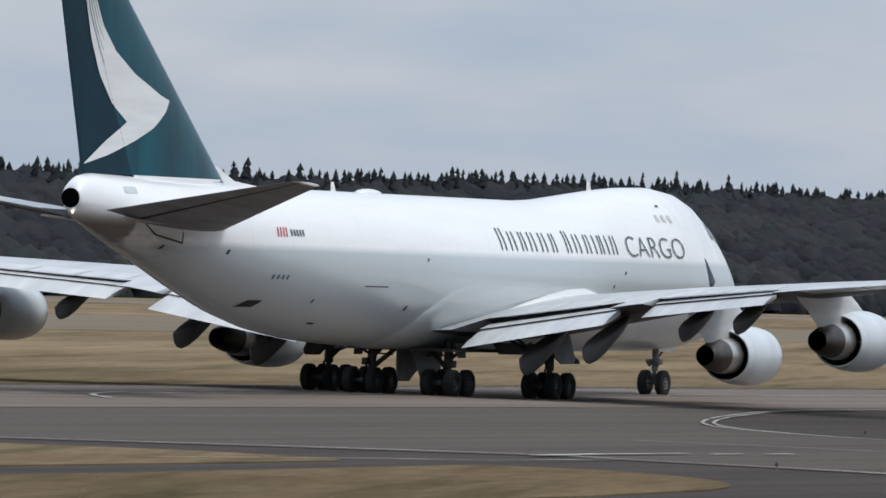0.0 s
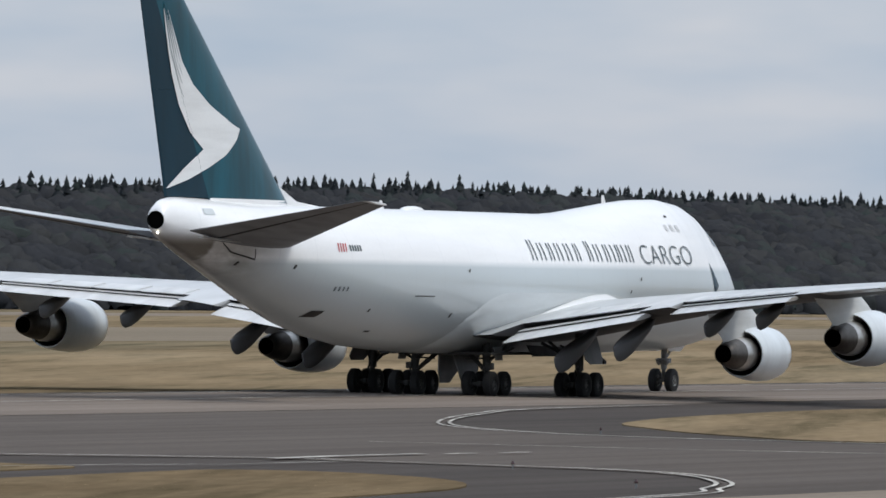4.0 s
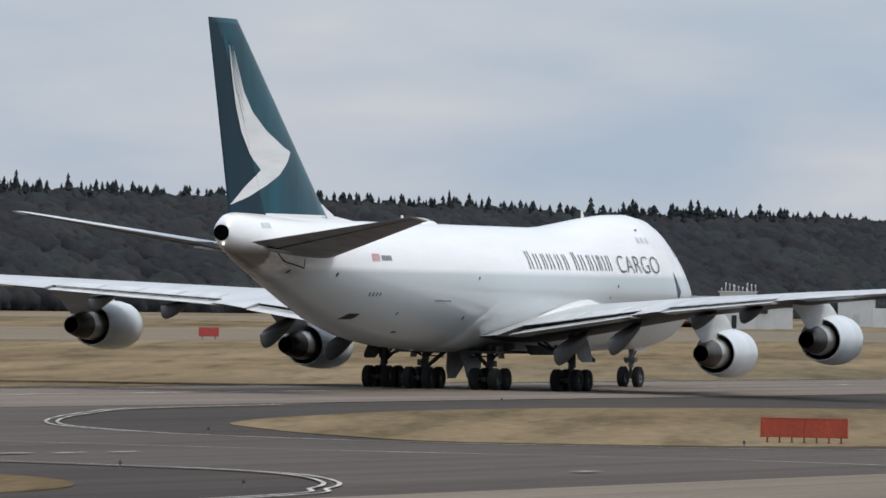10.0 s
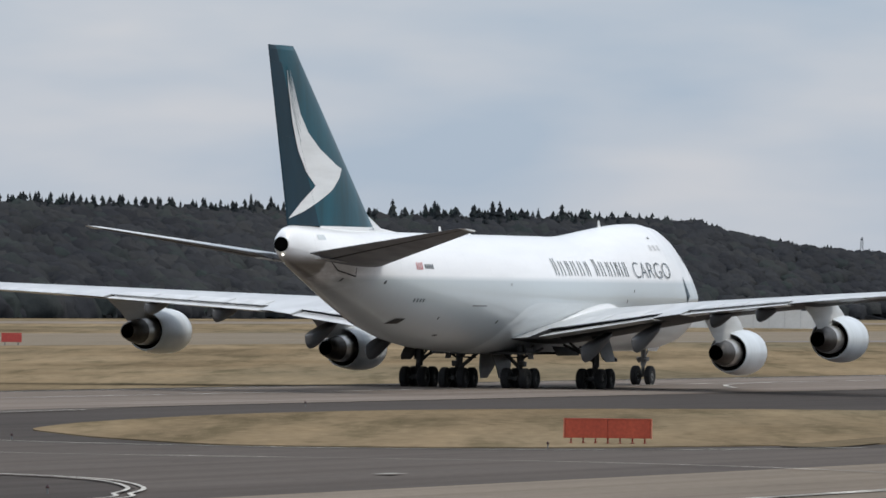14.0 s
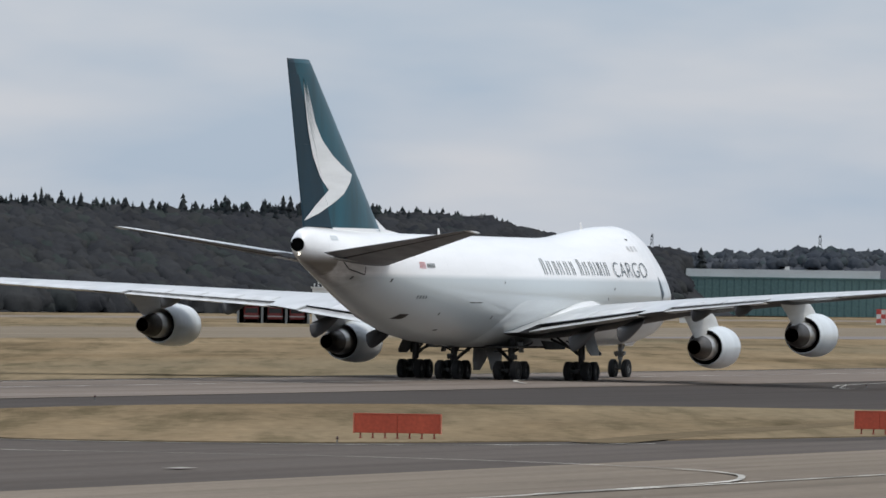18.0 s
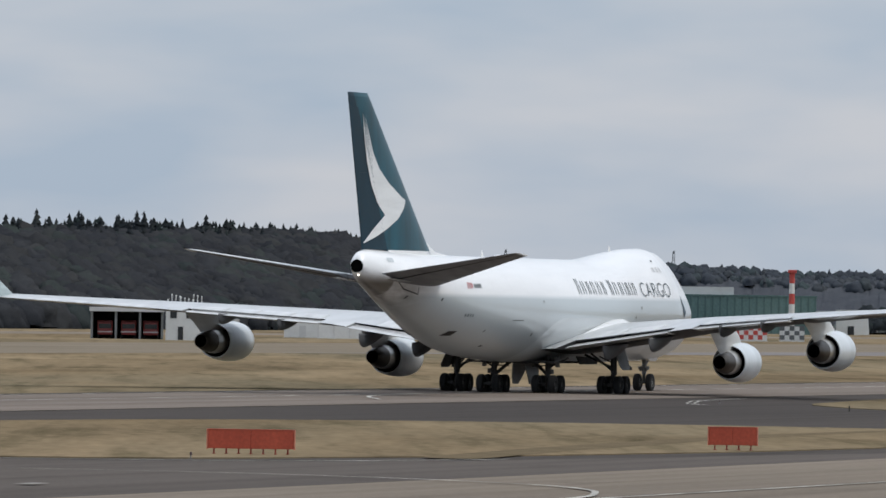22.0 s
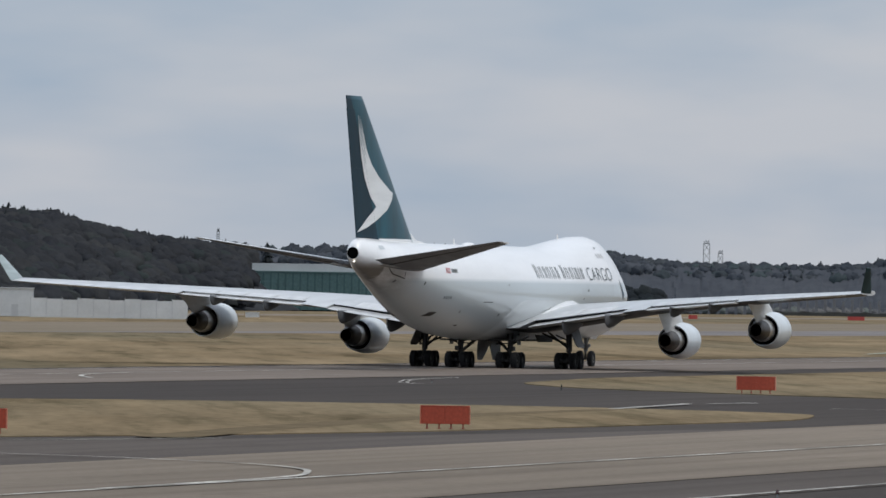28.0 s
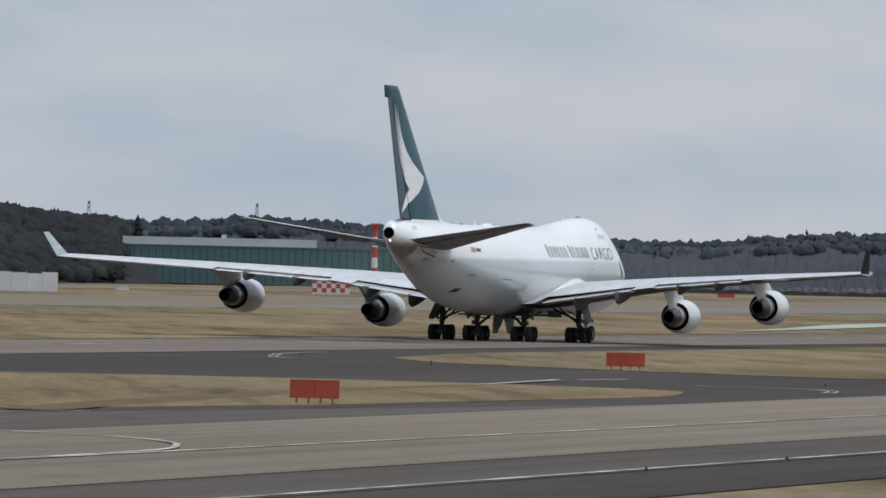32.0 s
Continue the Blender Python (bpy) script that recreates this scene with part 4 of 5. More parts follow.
# the white brush mark, in level strips laid on the fin and rudder skin
LEFT = [(9.5, -33.6), (10.4, -32.2), (11.3, -30.5), (12.0, -31.7), (13.2, -32.8), (14.6, -33.55), (16.2, -34.1), (18.1, -34.6)]
RIGHT = [(9.5, -33.5), (9.9, -31.8), (10.5, -29.9), (11.1, -28.3), (11.8, -27.25), (12.3, -26.85), (12.5, -27.7), (13.3, -29.95), (14.2, -31.6), (15.2, -32.65), (16.6, -33.5), (18.1, -34.4)]
for side in (-1, 1):
    for aft in (False, True):
        runs, run = [], []
        for z in [9.5 + 8.6 * k / 86 for k in range(87)]:
            a, c = (float(np.interp(z, [q[0] for q in t], [q[1] for q in t])) for t in (LEFT, RIGHT))
            hinge_u = fin_at(z)[0] + (fin_at(z)[1] - fin_at(z)[0]) * 0.702
            a, c = (a, min(c, hinge_u - 0.015)) if aft else (max(a, hinge_u), c)
            if c > a + 0.02 and z < 17.6:
                run.append((z, a, c))
            elif run:
                runs.append(run)
                run = []
            if run and aft and abs(z - 13.9) < 0.01:
                runs.append(run)
                run = [(z + 0.003, a, c)]
        for run in runs + [run]:
            if len(run) < 2:
                continue
            holder, base = (fin, Vector((0, 0, 0))) if not aft else rudders[0 if run[0][0] < 13.88 else 1][:2]
            bm = bmesh.new()
            rows = [[bm.verts.new(fin_skin(a + (c - a) * k / 8, z, side, 0.03) - base) for k in range(9)] for z, a, c in run]
            for q, r in zip(rows, rows[1:]):
                for k in range(8):
                    bm.faces.new((q[k], q[k + 1], r[k + 1], r[k]))
            part("brush_mark", bm, WHITE, holder, "white brush wing mark")

# fine teal strokes that split the upper end of the brush mark
for side in (-1, 1):
    for f, z0, z1 in ((0.22, 13.6, 17.6), (0.42, 14.2, 17.8), (0.62, 14.6, 17.7), (0.82, 15.2, 17.5)):
        bm = bmesh.new()
        rows = []
        for z in np.linspace(z0, z1, 16):
            a, c = (float(np.interp(z, [q[0] for q in t], [q[1] for q in t])) for t in (LEFT, RIGHT))
            hinge_u = fin_at(z)[0] + (fin_at(z)[1] - fin_at(z)[0]) * 0.7
            u = max(a + (c - a) * f, hinge_u + 0.03)
            w = 0.012 + 0.03 * (z - z0) / (z1 - z0)
            rows.append([bm.verts.new(fin_skin(u + d, z, side, 0.04)) for d in (-w, w)])
        for q, r in zip(rows, rows[1:]):
            bm.faces.new((q[0], q[1], r[1], r[0]))
        part("brush_stroke", bm, TEAL, fin, "thin teal stroke in the white mark")

# landing gear
wheels = []


def wheel(parent, u, v, r=0.62, w=0.45, hub=None):
    n = 36
    prof = [(-w * 0.3, 0.05), (-w * 0.3, r * 0.42), (-w * 0.44, r * 0.46), (-w * 0.5, r * 0.62), (-w * 0.48, r * 0.86), (-w * 0.36, r * 0.97), (0, r), (w * 0.36, r * 0.97), (w * 0.48, r * 0.86), (w * 0.5, r * 0.62), (w * 0.44, r * 0.46), (w * 0.3, r * 0.42), (w * 0.3, 0.05)]
    bm = loft([[(q * math.cos(k * math.tau / n), y, q * math.sin(k * math.tau / n)) for k in range(n)] for y, q in prof])
    for f in bm.faces:
        f.material_index = 1 if f.calc_center_median().xz.length < r * 0.47 else 0
    for k in range(6):  # hub bolts
        a = k * math.tau / 6
        for y in (-1, 1):
            tube(bm, (0.19 * math.cos(a), y * w * 0.28, 0.19 * math.sin(a)), (0.19 * math.cos(a), y * w * 0.38, 0.19 * math.sin(a)), 0.035, seg=6)
    ob = part("wheel", bm, [TYRE, hub or GEAR_GREY], parent, "black tyre on a grey hub")
    ob.matrix_basis = pose(u, v, r)
    wheels.append((ob, Vector((u, v, r)), r))


for u, v, tall in ((1.4, 5.47, 3.9), (1.4, -5.47, 3.9), (-1.6, 1.91, 2.6), (-1.6, -1.91, 2.6)):
    s = 1 if v > 0 else -1
    bm = bmesh.new()
    tube(bm, (0, 0, 0.6), (0.1, s * 0.0, 1.7), 0.13, seg=16)
    tube(bm, (0.05, 0, 1.3), (0.2, -s * 0.1, tall), 0.21, seg=16)
    block(bm, (-0.95, -0.12, 0.5), (0.95, 0.12, 0.74), 0.04)
    for du in (-0.74, 0.74):
        tube(bm, (du, -0.7, 0.62), (du, 0.7, 0.62), 0.09)
    tube(bm, (0.3, 0, 1.2), (0.75, 0, 0.72), 0.05)
    tube(bm, (-0.15, 0, 1.0), (-0.45, 0, 1.3), 0.045)
    tube(bm, (-0.45, 0, 1.3), (-0.1, 0, 1.55), 0.045)
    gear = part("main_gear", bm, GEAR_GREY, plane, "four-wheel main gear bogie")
    gear.matrix_basis = pose(u, v, 0)
    for du in (-0.74, 0.74):
        for dv in (-0.56, 0.56):
            wheel(gear, du, dv)
    bm = bmesh.new()
    if abs(v) > 3:
        tube(bm, (0.1, -s * 0.1, 1.75), (0.3, -s * 2.1, 2.6), 0.08)
        tube(bm, (0.1, 0, 1.7), (2.0, -s * 0.4, 2.9), 0.07)
        tube(bm, (0.15, 0, 1.45), (-0.3, -s * 1.5, 2.7), 0.07)
        tube(bm, (0.0, -s * 0.1, 2.1), (0.0, -s * 1.0, 2.5), 0.05)
        tube(bm, (0.25, s * 0.25, 2.4), (1.4, s * 0.75, 1.75), 0.09)
        block(bm, (1.25, s * 0.65 - 0.12, 1.62), (1.6, s * 0.65 + 0.12, 1.76))
    else:
        tube(bm, (0.1, 0, 1.6), (2.2, 0, 2.5), 0.08)
        tube(bm, (0.1, 0, 1.75), (0.3, s * 1.3, 2.4), 0.07)
        tube(bm, (0.1, 0, 1.15), (0.4, -s * 1.25, 2.25), 0.11)
        tube(bm, (-0.1, -s * 0.1, 1.85), (0.0, -s * 1.1, 1.8), 0.04)
        block(bm, (-0.3, s * 0.15 - 0.16, 1.3), (0.25, s * 0.15 + 0.16, 1.62), 0.04)
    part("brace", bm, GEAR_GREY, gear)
    bm = bmesh.new()
    if abs(v) > 3:
        loft([[(-0.9, s * 0.3, 2.85), (1.3, s * 0.3, 2.95), (1.3, s * 0.36, 2.95), (-0.9, s * 0.36, 2.85)], [(-1.0, s * 0.72, 1.85), (1.1, s * 0.72, 1.85), (1.1, s * 0.78, 1.85), (-1.0, s * 0.78, 1.85)], [(-0.6, s * 0.82, 1.62), (0.8, s * 0.82, 1.62), (0.8, s * 0.88, 1.62), (-0.6, s * 0.88, 1.62)]], True, bm)
    else:
        loft([[(-0.5, s * 0.5, 2.4), (0.6, s * 0.5, 2.4), (0.6, s * 0.55, 2.4), (-0.5, s * 0.55, 2.4)], [(-0.4, s * 0.62, 1.75), (0.4, s * 0.62, 1.75), (0.4, s * 0.67, 1.75), (-0.4, s * 0.67, 1.75)]], True, bm)
    part("leg_door", bm, DOOR_GREY, gear, "grey door plate on the leg", smooth=False)
for s in (-1, 1):
    bm = loft([[(-2.2, s * 0.3, 2.2), (1.2, s * 0.3, 2.2), (1.2, s * 0.36, 2.2), (-2.2, s * 0.36, 2.2)], [(-1.8, s * 0.5, 1.2), (0.5, s * 0.5, 1.2), (0.5, s * 0.56, 1.2), (-1.8, s * 0.56, 1.2)], [(-1.5, s * 0.55, 0.62), (-0.4, s * 0.55, 0.62), (-0.4, s * 0.59, 0.62), (-1.5, s * 0.59, 0.62)]])
    part("body_gear_door", bm, DOOR_GREY, plane, "hanging grey belly door", smooth=False)
    bm = loft([[(0.2, s * 3.2, 2.5), (5.2, s * 3.1, 2.4), (5.2, s * 3.16, 2.4), (0.2, s * 3.26, 2.5)], [(0.6, s * 3.35, 1.95), (4.6, s * 3.25, 1.95), (4.6, s * 3.3, 1.95), (0.6, s * 3.4, 1.95)]])
    part("wing_gear_door", bm, NEAR_BLACK, plane, "grey wing gear door", smooth=False)
# flat dark plate in place of the open well's shade
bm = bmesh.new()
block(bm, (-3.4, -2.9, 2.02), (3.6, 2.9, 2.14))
part("wheel_well", bm, NEAR_BLACK, plane, "near-black plate for the wheel well's shade", smooth=False)
bm = bmesh.new()
tube(bm, (0, 0, 0.6), (0.05, 0, 1.5), 0.1, seg=16)
tube(bm, (0.05, 0, 1.2), (0.1, 0, 3.0), 0.16, seg=16)
tube(bm, (0, -0.65, 0.62), (0, 0.65, 0.62), 0.08)
tube(bm, (0.1, 0, 1.6), (1.6, 0, 2.6), 0.06)
for s in (-1, 1):
    tube(bm, (-0.1, s * 0.2, 1.45), (-0.3, s * 0.25, 1.7), 0.09)
block(bm, (-0.2, -0.35, 1.5), (0.2, 0.35, 1.75), 0.04)
nose_gear = part("nose_gear", bm, HUB, plane, "twin-wheel nose gear")
nose_gear.matrix_basis = pose(25.55, 0, 0)
for dv in (-0.45, 0.45):
    wheel(nose_gear, 0, dv, 0.62, 0.4, HUB)
for s in (-1, 1):
    bm = loft([[(-1.2, s * 0.62, 2.35), (1.2, s * 0.62, 2.4), (1.2, s * 0.66, 2.4), (-1.2, s * 0.66, 2.35)], [(-0.7, s * 0.56, 2.12), (0.8, s * 0.56, 2.12), (0.8, s * 0.6, 2.12), (-0.7, s * 0.6, 2.12)]])
    part("nose_gear_door", bm, WHITE, nose_gear, "white nose gear door", smooth=False)

# ---- woods ----
rng = np.random.default_rng(7)


def conifer_form(seed, tiers=5, spokes=7):
    """A spiky conifer of unit height: jagged skirts of boughs round a stem. Returns points and faces."""
    r = np.random.default_rng(seed)
    pts, faces = [], []
    for k in range(tiers):
        z0 = 0.12 + 0.8 * k / tiers
        z1 = z0 + 1.5 / tiers * (1 - 0.1 * k)
        rad = 0.24 * (1 - k / tiers) ** 0.8 * r.uniform(0.85, 1.15)
        base, n = len(pts), spokes * 2
        for i in range(n):
            a = math.tau * i / n + k * 0.7
            q = rad * (1.0 if i % 2 else 0.55) * r.uniform(0.75, 1.2)
            pts.append((q * math.cos(a), q * math.sin(a), z0 + r.uniform(-0.04, 0.04)))
        pts.append((r.uniform(-0.01, 0.01), r.uniform(-0.01, 0.01), min(z1, 1.0)))
        faces += [(base + i, base + (i + 1) % n, base + n) for i in range(n)]
    base = len(pts)
    pts += [(0.03 * math.cos(a), 0.03 * math.sin(a), 0) for a in (0, 2.1, 4.2)] + [(0, 0, 0.5)]
    faces += [(base, base + 1, base + 3), (base + 1, base + 2, base + 3), (base + 2, base, base + 3)]
    return np.array(pts), np.array(faces)


def crown_form(seed):
    """A rounded, uneven broadleaf crown about one unit wide, its underside left open in the canopy."""
    r = np.random.default_rng(seed)
    off = Vector(r.uniform(-50, 50, 3))
    bm = bmesh.new()
    bmesh.ops.create_icosphere(bm, subdivisions=3, radius=1.0)
    bmesh.ops.delete(bm, geom=[v for v in bm.verts if v.co.z < -0.45], context="VERTS")
    bm.verts.index_update()
    pts = []
    for v in bm.verts:
        q = 0.5 * (1 + 0.22 * noise.noise(v.co * 1.5 + off) + 0.2 * noise.noise(v.co * 3.6 + off) + 0.2 * noise.noise(v.co * 8 + off))
        pts.append((v.co.x * q, v.co.y * q, v.co.z * q * 0.95))
    faces = [tuple(v.index for v in f.verts) for f in bm.faces]
    bm.free()
    return np.array(pts), np.array(faces)


def wood(name, forms, places, mat, label):
    """Many trees as one mesh; places: x, y, z, height, width factor."""
    verts, faces, at = [], [], 0
    for x, y, z, h, w in places:
        p, f = forms[rng.integers(len(forms))]
        a = rng.uniform(0, math.tau)
        c, s = math.cos(a), math.sin(a)
        q = np.column_stack(((p[:, 0] * c - p[:, 1] * s) * h * w + x, (p[:, 0] * s + p[:, 1] * c) * h * w + y, p[:, 2] * h + z))
        verts.append(q)
        faces.append(f + at)
        at += len(p)
    me = bpy.data.meshes.new(name)
    me.from_pydata(np.concatenate(verts).tolist(), [], np.concatenate(faces).tolist())
    me.polygons.foreach_set("use_smooth", [True] * len(me.polygons))
    me.materials.append(mat)
    return tagged(new(name, me), label, "trees", kind="stuff")


CONIFERS = [conifer_form(k) for k in range(6)]
CROWNS = [crown_form(20 + k) for k in range(6)]
# elevation in degrees of the ridge's tree tops, fitted to the view by bearing from the camera
RIDGE = [(50, 0.66), (60.7, 0.68), (62.3, 0.66), (64.0, 0.70), (65.5, 0.68), (66.9, 0.655), (67.9, 0.622), (69.2, 0.578), (70.7, 0.568), (71.3, 0.512), (71.7, 0.42), (72.0, 0.365), (72.3, 0.335), (72.65, 0.315)]
WOOD_END = 72.62  # bearing from the camera along which the wood is cut off


def ridge_top(x, y=735.0):
    a = math.degrees(math.atan2(x, y))
    return EYE.z + math.hypot(x, y) * math.tan(radians(float(np.interp(a, [q[0] for q in RIDGE], [q[1] for q in RIDGE]))))


def canopy(x, y=735.0):
    """Height of the closed canopy on the ridge, out of which the conifers' tips stand."""
    a = math.degrees(math.atan2(x, y))
    return ridge_top(x, y) - float(np.interp(a, [70.4, 71.3], [2.6, 1.2]))


def slope(x, y):
    """Ground height on the hill: it rises from y = 640 to a ridge at y = 735."""
    t = min(max((y - 640) / 95, 0.0), 1.0)
    if math.degrees(math.atan2(x, y)) > WOOD_END:
        return 0.0
    return max(0.0, canopy(x) - 3.6) * (t * t * (3 - 2 * t)) ** 0.7


bm = bmesh.new()
rows = [[bm.verts.new((x, y, slope(x, y) if y < 900 else 0.0)) for y in (630, 640, 655, 670, 685, 700, 715, 730, 745, 800, 860, 1000)] for x in np.linspace(700, 2600, 96)]
for a, b in zip(rows, rows[1:]):
    for i in range(len(a) - 1):
        bm.faces.new((a[i], a[i + 1], b[i + 1], b[i]))
tagged(part("hill", bm, BROADLEAF), "low wooded hill of dark undergrowth beyond the airfield", "hill", kind="structure")
spots, leafy = [], []
for y in np.arange(642, 740, 5.4):
    for x in np.arange(1090, 2480, 6.0):
        px, py = x + rng.uniform(-2.4, 2.4), y + rng.uniform(-2.6, 2.6)
        a = math.degrees(math.atan2(px, py))
        if a > WOOD_END or a < 60.2:
            continue
        wide = rng.uniform(7.0, 11.0) * (0.75 if a > 71.4 else 1.0)
        top = min(slope(px, py) + rng.uniform(3.1, 3.9), canopy(px, py) - 0.1) if py > 655 else rng.uniform(3.6, 5.6)
        leafy.append((px, py, max(top - wide * 0.42, 0.4), wide, rng.uniform(0.85, 1.1)))
for step, y0 in ((2.5, 734), (3.1, 729), (4.6, 722)):  # the conifers along the crest, thinning out to the right
    for x in np.arange(1240, 2370, step):
        px, py = x + rng.uniform(-1.0, 1.0), y0 + rng.uniform(-2.5, 2.5)
        a = math.degrees(math.atan2(px, 735.0))
        swell = math.sin(px * 0.045) + math.sin(px * 0.113 + 1.0)
        if a > WOOD_END or rng.random() > float(np.interp(a, [65.6, 66.3, 68.2, 69.0, 70.2, 71.0, 71.6], [0.95, 0.78, 0.74, 0.74, 0.62, 0.45, 0.2])) + 0.16 * swell:
            continue
        tip = ridge_top(px, py) + rng.uniform(-0.9, 1.3) + (rng.uniform(0.6, 2.0) if rng.random() < float(np.interp(a, [67.5, 69.0], [0.05, 0.12])) else 0.0) - (0.8 if y0 < 725 else 0.0)
        h = rng.uniform(6.5, 9.0)
        spots.append((px, py, tip - h, h, rng.uniform(0.8, 1.25) * (1.2 if a > 68.5 else 1.0)))
wood("conifer_wood", CONIFERS, spots, FOLIAGE, "dark conifers with spiky tips along the hill's crest")
wood("broadleaf_wood", CROWNS, leafy, BROADLEAF, "dense dark broadleaf canopy on the hillside")


def bearing(a, d):
    return d * math.sin(radians(a)), d * math.cos(radians(a))


# height of the far tree tops, by bearing
FAR_TOP = [(71.0, 0.34), (72.4, 0.315), (73.0, 0.31), (73.5, 0.35), (74.0, 0.335), (74.5, 0.30), (75.0, 0.32), (75.5, 0.25), (76.2, 0.24), (76.7, 0.25), (77.1, 0.3), (77.4, 0.325), (78.2, 0.325), (80, 0.3)]


def far_top(a, d):
    return EYE.z + d * math.tan(radians(float(np.interp(a, [q[0] for q in FAR_TOP], [q[1] for q in FAR_TOP]))))


spots, leafy, bare = [], [], []
for d, low in ((2690, 3.4), (2700, 2.2), (2716, 1.0), (2736, 0.4)):
    for a in np.arange(70.6, 79.6, 0.05):
        a2 = a + rng.uniform(-0.025, 0.025)
        wide = rng.uniform(3.5, 6.5)
        leafy.append((*bearing(a2, d + rng.uniform(-5, 5)), far_top(a2, d) - low - rng.uniform(0, 1.3) - wide * 0.45, wide, rng.uniform(0.8, 1.1)))
    for a in np.arange(70.6, 79.6, 0.04):
        if rng.random() < 0.5:
            a2, h = a + rng.uniform(-0.02, 0.02), rng.uniform(7.0, 11.0)
            tip = far_top(a2, d) - low * 0.8 + rng.uniform(-0.9, 0.6) + (1.2 if rng.random() < 0.1 else 0.0)
            spots.append((*bearing(a2, d + rng.uniform(-5, 5)), tip - h, h, rng.uniform(0.9, 1.5)))
for a in np.arange(70.8, 79.6, 0.05):
    bare.append((*bearing(a + rng.uniform(-0.02, 0.02), 2640 + rng.uniform(-12, 12)), 0.4, rng.uniform(3.0, 5.0), rng.uniform(0.9, 1.4)))
thicket = []
for row in range(3):
    for a in np.arange(74.84, 75.4, 0.05):
        a2, wide = a + rng.uniform(-0.02, 0.02), rng.uniform(4.5, 7.0)
        thicket.append((*bearing(a2, 2420 + 8 * row), 2.6 + 1.6 * row - abs(a2 - 75.1) * 5, wide, rng.uniform(0.9, 1.2)))
wood("thicket", CROWNS, thicket, FOLIAGE, "dark thicket of low trees before the far wood")
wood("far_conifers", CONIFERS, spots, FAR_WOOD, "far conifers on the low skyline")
wood("far_broadleaf_wood", CROWNS, leafy, FAR_WOOD, "far broadleaf wood on the low skyline, tinted blue-grey for haze")
wood("bare_thicket", CROWNS, bare, BARE_WOOD, "belt of grey bare winter thicket")
bm = bmesh.new()
rows = []
for a in np.linspace(70.4, 80, 640):  # the wood's ragged face: dense crowns above, trunks and undergrowth below paled for haze
    top = far_top(a, 2700)
    row = [bm.verts.new((*bearing(a, 2655 + 45 * s ** 1.6 + rng.uniform(-1.0, 1.0)), top * 0.84 * s + rng.uniform(-0.35, 0.35) * (0 < s))) for s in np.linspace(0, 1, 12)]
    rows.append(row + [bm.verts.new((*bearing(a, d), z)) for d, z in ((2760, top * 0.84), (2950, top * 0.78), (3200, 0))])
for a, b in zip(rows, rows[1:]):
    for i in range(len(a) - 1):
        bm.faces.new((a[i], a[i + 1], b[i + 1], b[i]))
tagged(part("far_rise", bm, FAR_BANK), "low far bank of dense woodland, coloured paler and bluer for haze", "hill", kind="structure")

# ---- buildings and things across the field ----
WALL_WHITE = two_scale("white_wall", (0.56, 0.56, 0.54), (0.7, 0.7, 0.68), 0.2, 2, 0.8, speck=0.04)
ROOF_PALE = two_scale("pale_roof", (0.46, 0.46, 0.45), (0.58, 0.58, 0.57), 0.1, 2, 0.7, speck=0.04)
GREEN_CLAD = two_scale("green_cladding", (0.1, 0.18, 0.17), (0.14, 0.235, 0.22), 0.06, 1.5, 0.6)
GREEN_DARK = two_scale("dark_green_cladding", (0.06, 0.12, 0.11), (0.09, 0.16, 0.15), 0.06, 1.5, 0.6)
GLASS_DARK = two_scale("dark_glass", (0.015, 0.017, 0.02), (0.03, 0.033, 0.036), 0.5, 3, 0.2)
SIGNAL_RED = two_scale("signal_red", (0.4, 0.045, 0.04), (0.52, 0.08, 0.06), 0.6, 5, 0.6)
TRUCK_RED = two_scale("truck_red", (0.2, 0.03, 0.03), (0.28, 0.045, 0.04), 0.6, 5, 0.5)
SIGNAL_WHITE = two_scale("signal_white", (0.55, 0.55, 0.53), (0.7, 0.7, 0.68), 0.6, 5, 0.6)
CHECK_GREY = two_scale("dark_check_paint", (0.08, 0.085, 0.09), (0.13, 0.135, 0.14), 0.6, 5, 0.6)
ORANGE = two_scale("orange_paint", (0.35, 0.05, 0.022), (0.46, 0.075, 0.034), 0.9, 9, 0.6, stretch=(2, 1, 0.5))
# paler orange: the light on the signs' end faces put into colour
ORANGE_PALE = two_scale("lit_end_orange", (0.5, 0.14, 0.08), (0.6, 0.2, 0.12), 0.9, 9, 0.6)
ORANGE_DARK = two_scale("orange_frame_paint", (0.24, 0.035, 0.018), (0.32, 0.05, 0.025), 0.9, 9, 0.6)
LATTICE = two_scale("galvanised_steel", (0.16, 0.17, 0.17), (0.26, 0.27, 0.27), 0.5, 4, 0.5, 0.6)
BROWN_BOX = two_scale("weathered_brown_box", (0.16, 0.11, 0.085), (0.24, 0.17, 0.13), 0.9, 6, 0.8)
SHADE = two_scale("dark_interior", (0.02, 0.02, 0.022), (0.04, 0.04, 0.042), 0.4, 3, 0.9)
FENCE_GREY = two_scale("weathered_concrete_posts", (0.13, 0.135, 0.145), (0.17, 0.175, 0.185), 0.4, 3, 0.8)
HEDGE = two_scale("dark_hedge", (0.02, 0.021, 0.02), (0.04, 0.04, 0.036), 0.1, 1.0, 1.0)


def facing(name, a, d, label, category, group="", turn=0.0):
    """A thing on the ground, placed by bearing and distance to fit the camera's view, its front turned to the camera: x
    to the right, y away.
    """
    x, y = bearing(a, d)
    return thing(name, label, category, x, y, 0, -a + turn, group)


def boxed(name, parent, lo, hi, mat, label="", bevel=0.0):
    return part(name, block(bmesh.new(), lo, hi, bevel), mat, parent, label, smooth=False)


